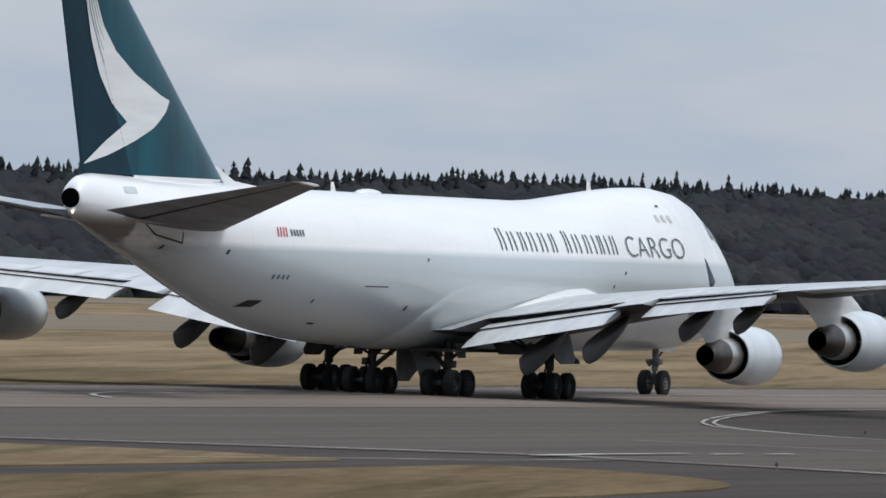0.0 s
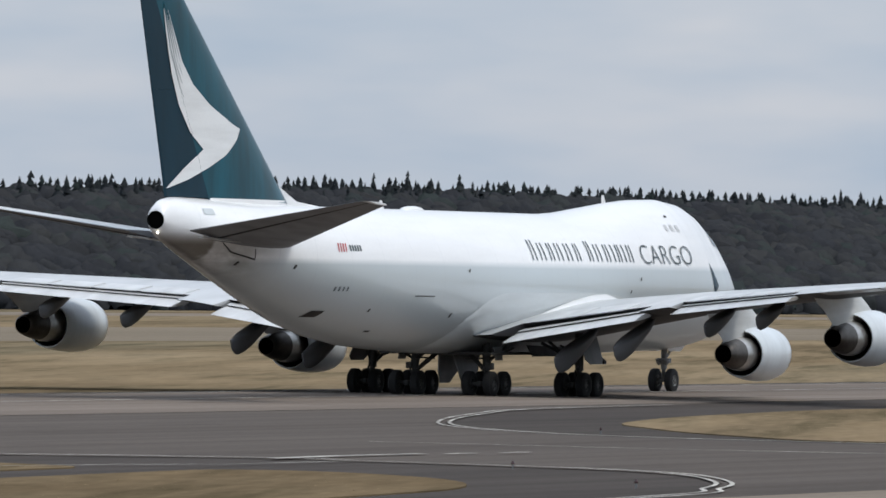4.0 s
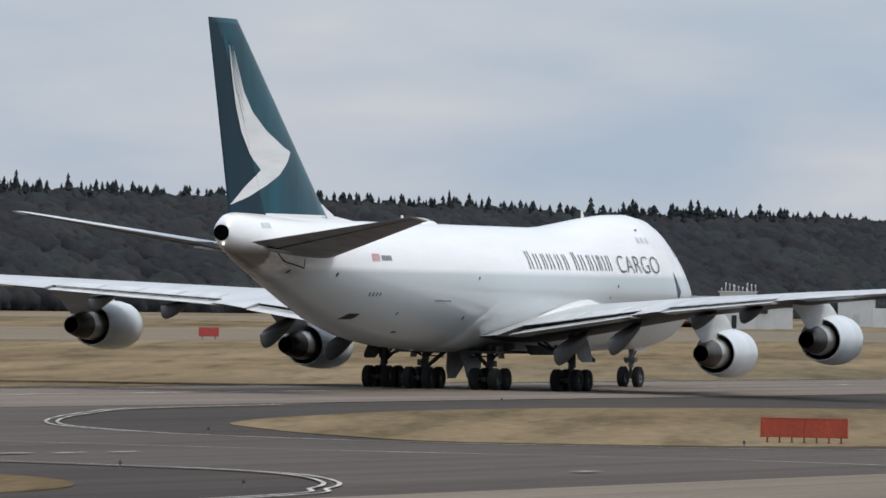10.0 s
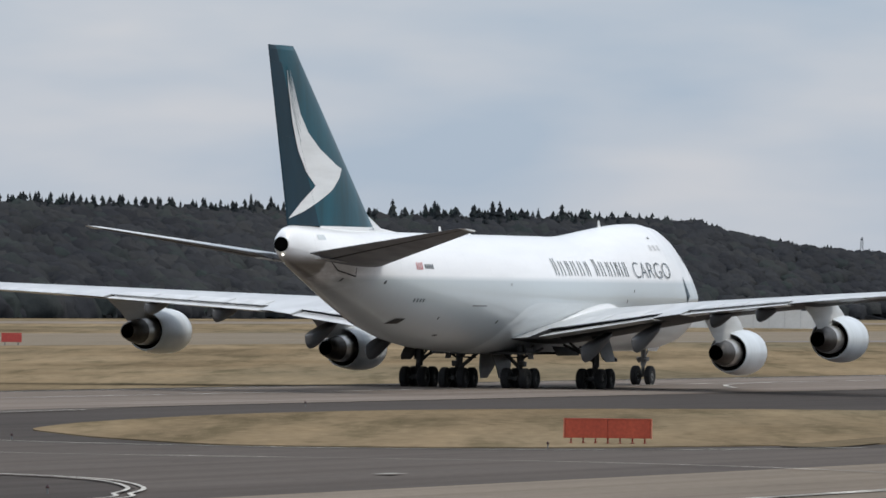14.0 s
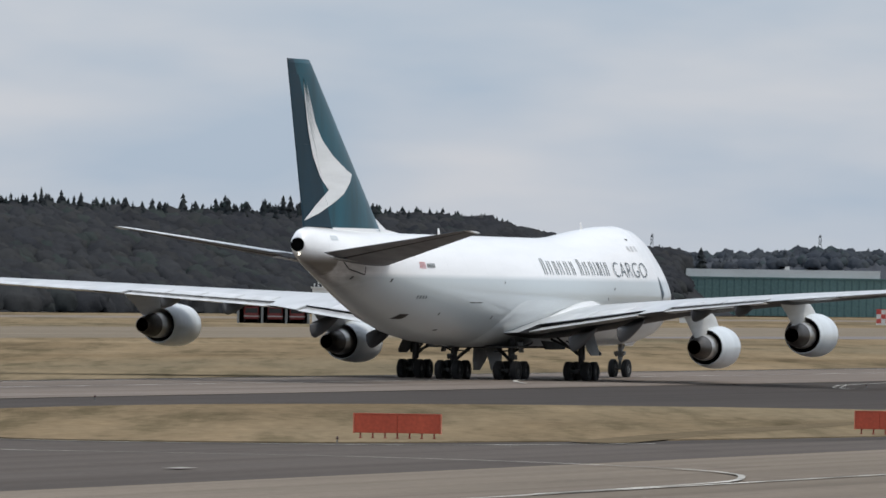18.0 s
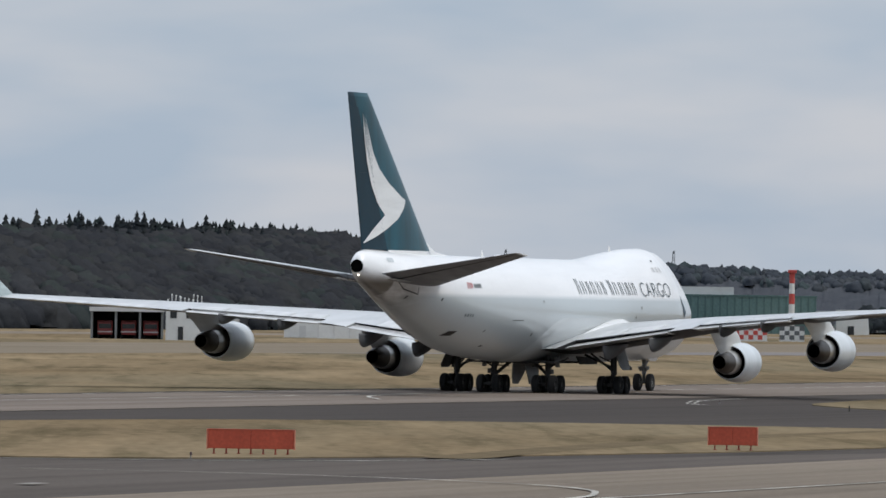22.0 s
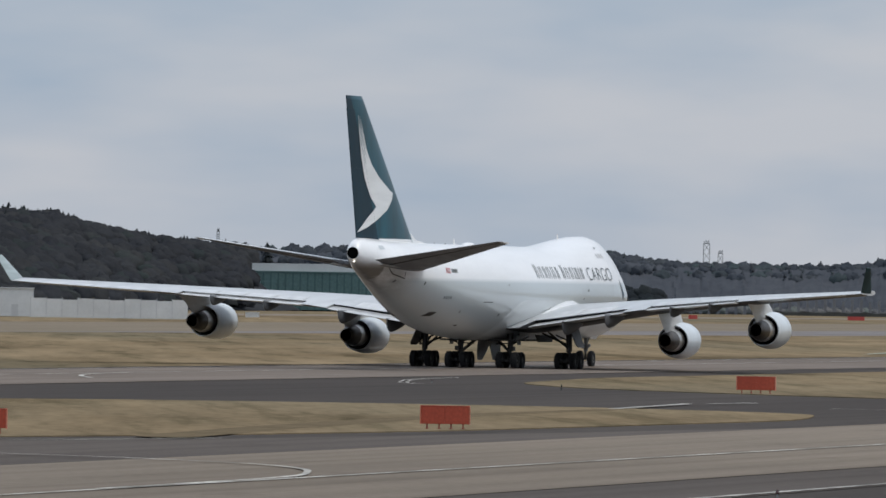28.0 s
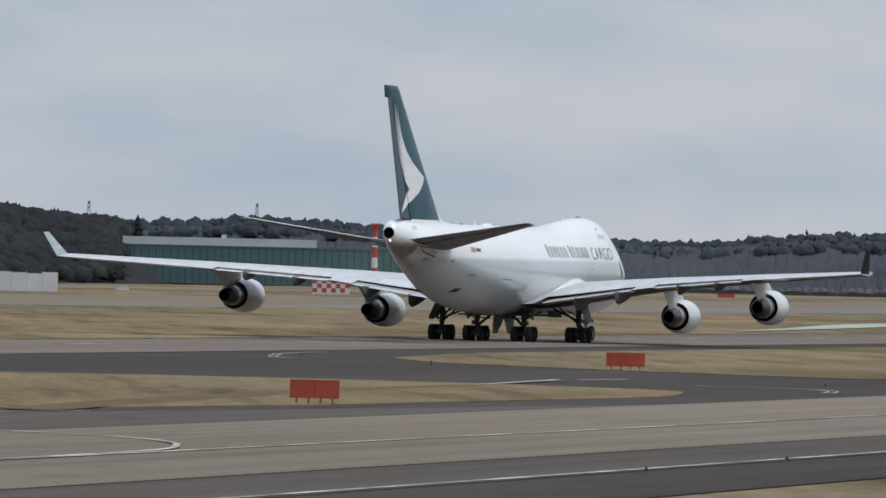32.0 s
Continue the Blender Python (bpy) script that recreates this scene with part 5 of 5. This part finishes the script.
# radio hut with aerials on its roof
hut = facing("radio_hut", 70.29, 1310, "white flat-roofed radio hut with aerials on the roof", "building")
boxed("wall", hut, (-4.1, 0, 0), (1.6, 6, 5.6), WALL_WHITE)
boxed("wall", hut, (1.63, 0.6, 0), (4.3, 5.4, 4.6), WALL_WHITE)
boxed("roof", hut, (-4.3, -0.2, 5.6), (1.8, 6.2, 5.85), ROOF_PALE)
boxed("roof", hut, (1.6, 0.4, 4.6), (4.5, 5.6, 4.8), ROOF_PALE)
for x0, x1, z0, z1 in ((-0.9, 0.1, 3.4, 4.8), (0.4, 1.3, 3.4, 4.8), (2.2, 3.4, 2.4, 3.6), (-3.4, -2.4, 3.4, 4.6), (-2.2, -1.4, 0.05, 2.1)):
    boxed("window", hut, (x0, -0.06, z0), (x1, 0.04, z1), GLASS_DARK)
for k in range(11):
    x, y = -3.8 + k * 0.5 + (k * 5 % 4) * 0.12, 1 + (k * 7 % 5) * 0.9
    h = 0.35 + (k * 13 % 7) * 0.13
    bm = bmesh.new()
    tube(bm, (x, y, 5.8), (x, y, 5.8 + h), 0.05, seg=8)
    bmesh.ops.create_icosphere(bm, subdivisions=2, radius=0.13, matrix=Matrix.Translation((x, y, 5.8 + h + 0.1)))
    part("roof_aerial", bm, SIGNAL_WHITE, hut)
annex = facing("equipment_cabin", 70.54, 1330, "small pale equipment cabin beside the radio hut", "building")
boxed("wall", annex, (-1.5, 0, 0), (1.6, 3, 3.2), WALL_WHITE)
boxed("roof", annex, (-1.6, -0.1, 3.2), (1.7, 3.1, 3.35), ROOF_PALE)
# open garage with red vehicles
garage = facing("fire_garage", 69.86, 1330, "open grey garage with a dark interior", "building")
boxed("roof", garage, (-6.2, -0.4, 4.3), (5.6, 9, 5.0), ROOF_PALE)
# near-black back wall: the garage's inner shade put into its colour
boxed("back_wall", garage, (-6, 8.5, 0), (5.4, 9, 4.3), SHADE)
for x in (-6.0, -2.2, 1.6, 5.1):
    boxed("pier", garage, (x, 0, 0), (x + 0.35, 8.5, 4.3), LATTICE)


def fire_truck(a, d):
    t = facing("fire_truck", a, d, "red and white fire truck parked in the garage", "truck", "fire trucks")
    bm = block(bmesh.new(), (-1.25, 0.6, 0.7), (1.25, 6.5, 2.9), 0.12)
    part("body", bm, TRUCK_RED, t, smooth=False)
    part("cab", block(bmesh.new(), (-1.2, -1.2, 0.6), (1.2, 0.58, 2.6), 0.18), TRUCK_RED, t, smooth=False)
    part("windscreen", block(bmesh.new(), (-1.0, -1.26, 1.6), (1.0, -1.16, 2.35), 0.03), GLASS_DARK, t, smooth=False)
    part("stripe", block(bmesh.new(), (-1.22, -1.24, 1.0), (1.22, -1.17, 1.18), 0.02), ROOF_PALE, t, smooth=False)
    for x in (-1.05, 1.05):
        for y in (-0.5, 2.4, 5.0):
            part("tyre", tube(bmesh.new(), (x - 0.16, y, 0.5), (x + 0.16, y, 0.5), 0.5, seg=20), TYRE, t)
    return t


fire_truck(69.70, 1333)
fire_truck(69.86, 1333)
fire_truck(70.01, 1333)
# white store block and long white wall
store = facing("store_building", 71.04, 1500, "plain white store block with a flat roof", "building")
boxed("wall", store, (-3.3, 0, 0), (3.3, 6, 4.9), WALL_WHITE)
boxed("roof", store, (-3.45, -0.15, 4.9), (3.45, 6.1, 5.1), ROOF_PALE)
boxed("door", store, (-0.6, -0.06, 0), (0.6, 0.04, 2.1), ROOF_PALE)
screen = facing("blast_screen", 71.7, 1450, "long white panelled screen wall before the woods", "wall")
for k in range(10):
    boxed("panel", screen, (-14 + k * 2.7, 0, 0.1), (-14 + k * 2.7 + 2.64, 0.3, 3.4 - 0.12 * (k % 3)), WALL_WHITE)
    boxed("post", screen, (-14.08 + k * 2.7, -0.08, 0), (-13.96 + k * 2.7, 0.36, 3.55), ROOF_PALE)
# green hangar with a pale roof band
hangar = facing("hangar", 73.55, 2300, "long green ribbed hangar with a pale roof band", "building")
boxed("wall", hangar, (-40, 0, 0), (39, 30, 10.4), GREEN_CLAD)
boxed("roof", hangar, (-37, 1.5, 10.4), (16.5, 30, 12.6), ROOF_PALE)
boxed("fascia", hangar, (-40.2, -0.3, 10.0), (39.2, 0.0, 10.5), GREEN_DARK)
for k in range(40):
    boxed("rib", hangar, (-39.4 + k * 2.0, -0.35, 0), (-39.0 + k * 2.0, 0.05, 9.95), GREEN_DARK)
boxed("roof_box", hangar, (-9.5, 2, 12.6), (-8.2, 4, 13.5), WALL_WHITE)
shed = facing("green_shed", 74.45, 2250, "low dark green shed on the field's edge", "building")
boxed("wall", shed, (-6, 0, 0), (6, 8, 3.2), GREEN_DARK)
boxed("roof", shed, (-6.3, -0.3, 3.2), (6.3, 8.3, 3.5), GREEN_CLAD)
white_block = facing("white_building", 74.77, 2330, "plain white flat-roofed building by the far woods", "building")
part("wall", loft([[(-4.6, 0, 0), (4.6, 0, 0), (4.6, 8, 0), (-4.6, 8, 0)], [(-4.6, 0.1, 6.6), (4.1, 0.1, 6.6), (4.1, 8, 6.6), (-4.6, 8, 6.6)]]), WALL_WHITE, white_block, smooth=False)
boxed("roof", white_block, (-4.75, -0.1, 6.6), (4.25, 8.1, 6.85), ROOF_PALE)
boxed("door", white_block, (-1.4, -0.05, 0), (0.4, 0.08, 2.4), GLASS_DARK)
wing_block = facing("grey_building", 74.56, 2340, "low grey-green building beside the white one", "building")
boxed("wall", wing_block, (-4.5, 0, 0), (3.4, 8, 6.2), FENCE_GREY)
boxed("roof", wing_block, (-4.7, -0.2, 6.2), (3.6, 8.2, 6.45), ROOF_PALE)
# red and white mast by the hangar
tower = facing("striped_tower", 74.355, 2200, "red and white striped steel tower", "tower")
for k in range(6):
    z0 = k * 2.7
    part("tower_section", tube(bmesh.new(), (0, 0, z0), (0, 0, z0 + 2.68), 0.85 - k * 0.03, 0.82 - k * 0.03, 12), SIGNAL_RED if k % 2 else SIGNAL_WHITE, tower, smooth=False)
part("tower_head", block(bmesh.new(), (-1.15, -1.15, 16.2), (1.15, 1.15, 17.0), 0.1), SIGNAL_RED, tower, smooth=False)
# chequered cabins
for a, d, w, check, tone in ((74.065, 1680, 7.4, SIGNAL_RED, "red and white"), (74.36, 1700, 5.0, CHECK_GREY, "dark grey and white")):
    cab = facing("chequered_cabin", a, d, tone + " chequered equipment cabin", "cabin", "chequered cabins")
    boxed("wall", cab, (-w / 2, 0, 0), (w / 2, 2.4, 3.0), SIGNAL_WHITE)
    boxed("roof", cab, (-w / 2 - 0.1, -0.1, 3.0), (w / 2 + 0.1, 2.5, 3.12), check)
    nx = int(w / 0.9)
    for i in range(nx):
        for j in range(3):
            if (i + j) % 2 == 0:
                boxed("check_panel", cab, (-w / 2 + i * w / nx, -0.05, 0.32 + j * 0.9), (-w / 2 + (i + 1) * w / nx, 0.02, 1.2 + j * 0.9), check)


def lattice(a, d, base, top, half, label):
    """A square lattice mast with crossed braces and a head of aerials."""
    t = facing("lattice_mast", a, d, label, "mast", "lattice masts")
    part("footing", block(bmesh.new(), (-half - 0.3, -half - 0.3, 0), (half + 0.3, half + 0.3, 0.5)), WALL_WHITE, t, smooth=False)
    for sx in (-1, 1):
        for sy in (-1, 1):
            part("leg", tube(bmesh.new(), (sx * half, sy * half, 0.3), (sx * half * 0.8, sy * half * 0.8, top), 0.11, seg=6), LATTICE, t)
    n = max(4, int(top / 3))
    for k in range(n):
        z0, z1 = top * k / n, top * (k + 1) / n
        w0, w1 = half * (1 - 0.2 * z0 / top), half * (1 - 0.2 * z1 / top)
        bm = bmesh.new()
        for y in (-1, 1):
            tube(bm, (-w0, y * w0, z0 + 0.3), (w1, y * w1, z1), 0.07, seg=5)
            tube(bm, (w0, y * w0, z0 + 0.3), (-w1, y * w1, z1), 0.07, seg=5)
        part("brace", bm, LATTICE, t)
    bm = block(bmesh.new(), (-half * 0.85, -half * 0.85, top), (half * 0.85, half * 0.85, top + 0.2))
    for k in range(4):
        tube(bm, (-half * 0.6 + k * half * 0.4, 0, top), (-half * 0.6 + k * half * 0.4, 0, top + 0.9 + 0.4 * (k % 2)), 0.12, seg=6)
    part("aerial_head", bm, LATTICE, t)
    return t


lattice(73.55, 2980, 0, 26.0, 0.5, "slim grey lattice mast above the far woods")
lattice(72.41, 2980, 0, 25.5, 0.5, "slim grey lattice mast above the far woods")
lattice(75.725, 2980, 0, 24.0, 1.3, "broad grey lattice mast above the far woods")
lattice(75.82, 2990, 0, 20.6, 1.0, "short grey lattice mast above the far woods")
# long dark hedge bank and fence before the far woods
bank = facing("hedge_bank", 77.15, 2560, "long low dark hedge bank along the field", "hedge")
bm = loft([[(x, -1.2, 0), (x, -0.8, 1.15 + 0.2 * math.sin(x * 0.7) + 0.1 * math.sin(x * 2.3)), (x, 0.8, 1.2 + 0.2 * math.sin(x * 0.6)), (x, 1.4, 0)] for x in np.arange(-44, 70, 1.6)])
part("hedge", bm, HEDGE, bank, smooth=False)
fence = facing("perimeter_fence", 77.0, 2600, "tall grey perimeter fence of upright posts", "fence")
for k in range(62):
    boxed("fence_post", fence, (-82 + k * 2.75, 0, 0), (-81.1 + k * 2.75, 0.3, 4.6 + 0.3 * (k * 7 % 3)), FENCE_GREY)
for z in (0.9, 2.6):
    boxed("fence_rail", fence, (-82, 0.31, z), (89, 0.41, z + 0.14), FENCE_GREY)
for a, d, wide in ((66.65, 830, 1.0), (75.64, 1900, 1.0), (76.745, 2000, 2.0)):
    sign = facing("field_marker", a, d, "small red field marker board on two posts", "sign", "field markers")
    boxed("board", sign, (-wide, 0, 0.3), (wide, 0.12, 1.2), SIGNAL_RED)
    for x in (-0.7, 0.6):
        boxed("post", sign, (x, 0.13, 0), (x + 0.1, 0.2, 0.9), LATTICE)
crate = facing("brown_crate", 75.51, 1211, "weathered brown equipment box on the grass", "box")
boxed("body", crate, (-0.7, 0, 0.08), (0.7, 0.9, 0.92), BROWN_BOX, bevel=0.03)
boxed("lid", crate, (-0.75, -0.05, 0.92), (0.75, 0.95, 1.0), BROWN_BOX)
for x in (-0.5, 0.4):
    boxed("skid", crate, (x, 0.02, 0), (x + 0.1, 0.88, 0.08), SHADE)
low = facing("concrete_block", 72.65, 1640, "low white concrete block on the grass", "block")
boxed("body", low, (-1.3, 0, 0), (1.3, 2.5, 0.9), WALL_WHITE)
boxed("top_slab", low, (-1.4, -0.1, 0.9), (1.4, 2.6, 1.0), ROOF_PALE)
van = facing("white_cabin", 70.49, 1720, "small white cabin standing on the grass", "cabin")
boxed("wall", van, (-2.4, 0, 0), (2.4, 2.5, 2.9), WALL_WHITE)
boxed("roof", van, (-2.6, -0.2, 2.9), (2.6, 2.7, 3.1), ROOF_PALE)


# ---- orange taxiway signs, seen from the back ----
def taxi_sign(x, y, wide, tall, panels, legs, rz):
    s = thing("taxiway_sign", "orange-red back of a taxiway sign on short legs", "sign", x, y, 0.07, rz, "taxiway signs")
    step = wide / panels
    for k in range(panels):
        part("panel", block(bmesh.new(), (-wide / 2 + k * step + 0.003, -0.11, 0.2), (-wide / 2 + (k + 1) * step - 0.003, 0.11, 0.2 + tall), 0.015), ORANGE, s, smooth=False)
    part("cap", block(bmesh.new(), (-wide / 2 - 0.02, -0.12, 0.2 + tall), (wide / 2 + 0.02, 0.12, 0.225 + tall)), ORANGE, s, smooth=False)
    for e in (-1, 1):
        part("end_plate", block(bmesh.new(), (e * wide / 2 - 0.02 + e * 0.022, -0.14, 0.18), (e * wide / 2 + 0.02 + e * 0.022, 0.14, 0.21 + tall)), ORANGE_PALE, s, "end plate, coloured paler as if lit", smooth=False)
    for k in range(legs):
        lx = -wide / 2 + wide * (k + 0.5) / legs
        bm = tube(bmesh.new(), (lx, 0, 0.0), (lx, 0, 0.22), 0.03, seg=8)
        tube(bm, (lx, 0, 0.0), (lx, 0, 0.03), 0.07, seg=8)
        part("leg", bm, ORANGE_DARK, s)
    return s


taxi_sign(291.0, 101.9, 3.15, 0.69, 2, 7, -74)
taxi_sign(320.9, 92.2, 1.9, 0.7, 2, 4, -76)
taxi_sign(459.4, 113.9, 2.12, 0.74, 2, 4, -81)


# ---- small field lamps and stakes ----
DULL_LENS = two_scale("dull_red_lens", (0.06, 0.035, 0.035), (0.1, 0.05, 0.05), 3, 20, 0.2)


def edge_lamp(x, y):
    s = thing("taxiway_lamp", "small taxiway edge lamp on a short stem", "lamp", x, y, 0.03, 0, "edge lamps")
    part("stem", tube(bmesh.new(), (0, 0, 0), (0, 0, 0.14), 0.025, seg=8), LATTICE, s)
    bm = tube(bmesh.new(), (0, 0, 0.14), (0, 0, 0.18), 0.05, 0.055, 10)
    tube(bm, (0, 0, 0.18), (0, 0, 0.25), 0.045, 0.025, 10)
    part("lens", bm, DULL_LENS, s)
    return s


LAMP_SPOTS = [(226.2, 100.4), (208, 88.7), (282, 101.0), (281.8, 121.6), (376, 147), (406, 90.5), (486, 140.5), (240, 54.6), (222, 54.4), (262, 54.4)]
for x, y in LAMP_SPOTS:
    edge_lamp(x, y)
for x, y in ((455, 124),):
    s = thing("marker_stake", "thin dark wooden marker stake in the grass", "stake", x, y, 0.1, 0, "marker stakes")
    part("stake", block(bmesh.new(), (-0.025, -0.025, 0), (0.025, 0.025, 0.32)), HEDGE, s, smooth=False)

# ---- grass blades along the edges ----
def inside(p, poly):
    hit, j = False, len(poly) - 1
    for i in range(len(poly)):
        a, b = poly[i], poly[j]
        if (a[1] > p[1]) != (b[1] > p[1]) and p[0] < (b[0] - a[0]) * (p[1] - a[1]) / (b[1] - a[1]) + a[0]:
            hit = not hit
        j = i
    return hit


def tufts(name, places, lo, hi):
    v, f = [], []
    for x, y, z in places:
        for _ in range(3):
            a, h = rng.uniform(0, math.tau), rng.uniform(lo, hi)
            w = h * 0.35
            bx, by = x + rng.uniform(-0.3, 0.3), y + rng.uniform(-0.3, 0.3)
            k = len(v)
            v += [(bx - w * math.cos(a), by - w * math.sin(a), z), (bx + w * math.cos(a), by + w * math.sin(a), z), (bx - 3.5 * h * math.sin(a), by + 3.5 * h * math.cos(a), z + h)]
            f.append((k, k + 1, k + 2))
    me = bpy.data.meshes.new(name)
    me.from_pydata(v, [], f)
    me.materials.append(TUFTS)
    return tagged(new(name, me), "short dry straw-coloured grass tufts", "grass", kind="stuff")


spots = []
for pts in ISLANDS:
    poly = rounded(pts, 5.0)
    x0, x1 = max(min(p[0] for p in poly), 150), min(max(p[0] for p in poly), 640)
    y0, y1 = min(p[1] for p in poly), max(p[1] for p in poly)
    for _ in range(int((x1 - x0) * (y1 - y0) * 0.9)):
        p = (rng.uniform(x0, x1), rng.uniform(y0, y1))
        if inside(p, poly):
            spots.append((*p, 0.066))
tufts("island_grass_tufts", spots, 0.01, 0.035)


def motions():
    walk(plane, [(t, pose(x, y, 0, 0, 0, h)) for t, x, y, h in TAXI])
    # flaps run in during the first half of the clip
    stages = [(0.0, 1.0), (2.0, 0.77), (3.5, 0.6), (5.5, 0.4), (7.0, 0.26), (9.0, 0.07), (11.0, 0.0), (32.0, 0.0)]
    # the fairings below them follow more slowly, the inboard pair last
    inboard = [(0.0, 1.0), (2.0, 0.97), (7.0, 0.84), (13.0, 0.68), (17.0, 0.52), (20.0, 0.3), (24.0, 0.08), (27.0, 0.0), (32.0, 0.0)]
    outboard = [(0.0, 1.0), (2.0, 0.95), (7.0, 0.55), (13.0, 0.25), (17.0, 0.12), (21.0, 0.03), (24.0, 0.0), (32.0, 0.0)]
    for ob, base, aft, drop, turn, axis in moving:
        course = stages if aft > 0 else inboard if abs(base.y) < 11 else outboard
        walk(ob, [(t, pose(base.x - aft * f, base.y, base.z - drop * f) @ Matrix.Rotation(radians(-turn * f), 4, axis)) for t, f in course])
    for ob, hinge, axis in rudders:
        walk(ob, [(t, Matrix.Translation(hinge) @ Matrix.Rotation(radians(d), 4, axis)) for t, d in ((0, 0), (22, 0), (24.5, -2.5), (27, -4), (28, -1), (29, 4), (30, 7.5), (31, 10), (32, 12))])
    # wheels turn with the ground covered
    ts, xs = [r[0] for r in TAXI], [r[1] for r in TAXI]
    steps = [k / 15 for k in range(481)]
    for ob, at, r in wheels:
        walk(ob, [(t, Matrix.Translation(at) @ Matrix.Rotation((float(np.interp(t, ts, xs)) - xs[0]) / r, 4, "Y")) for t in steps])


motions()
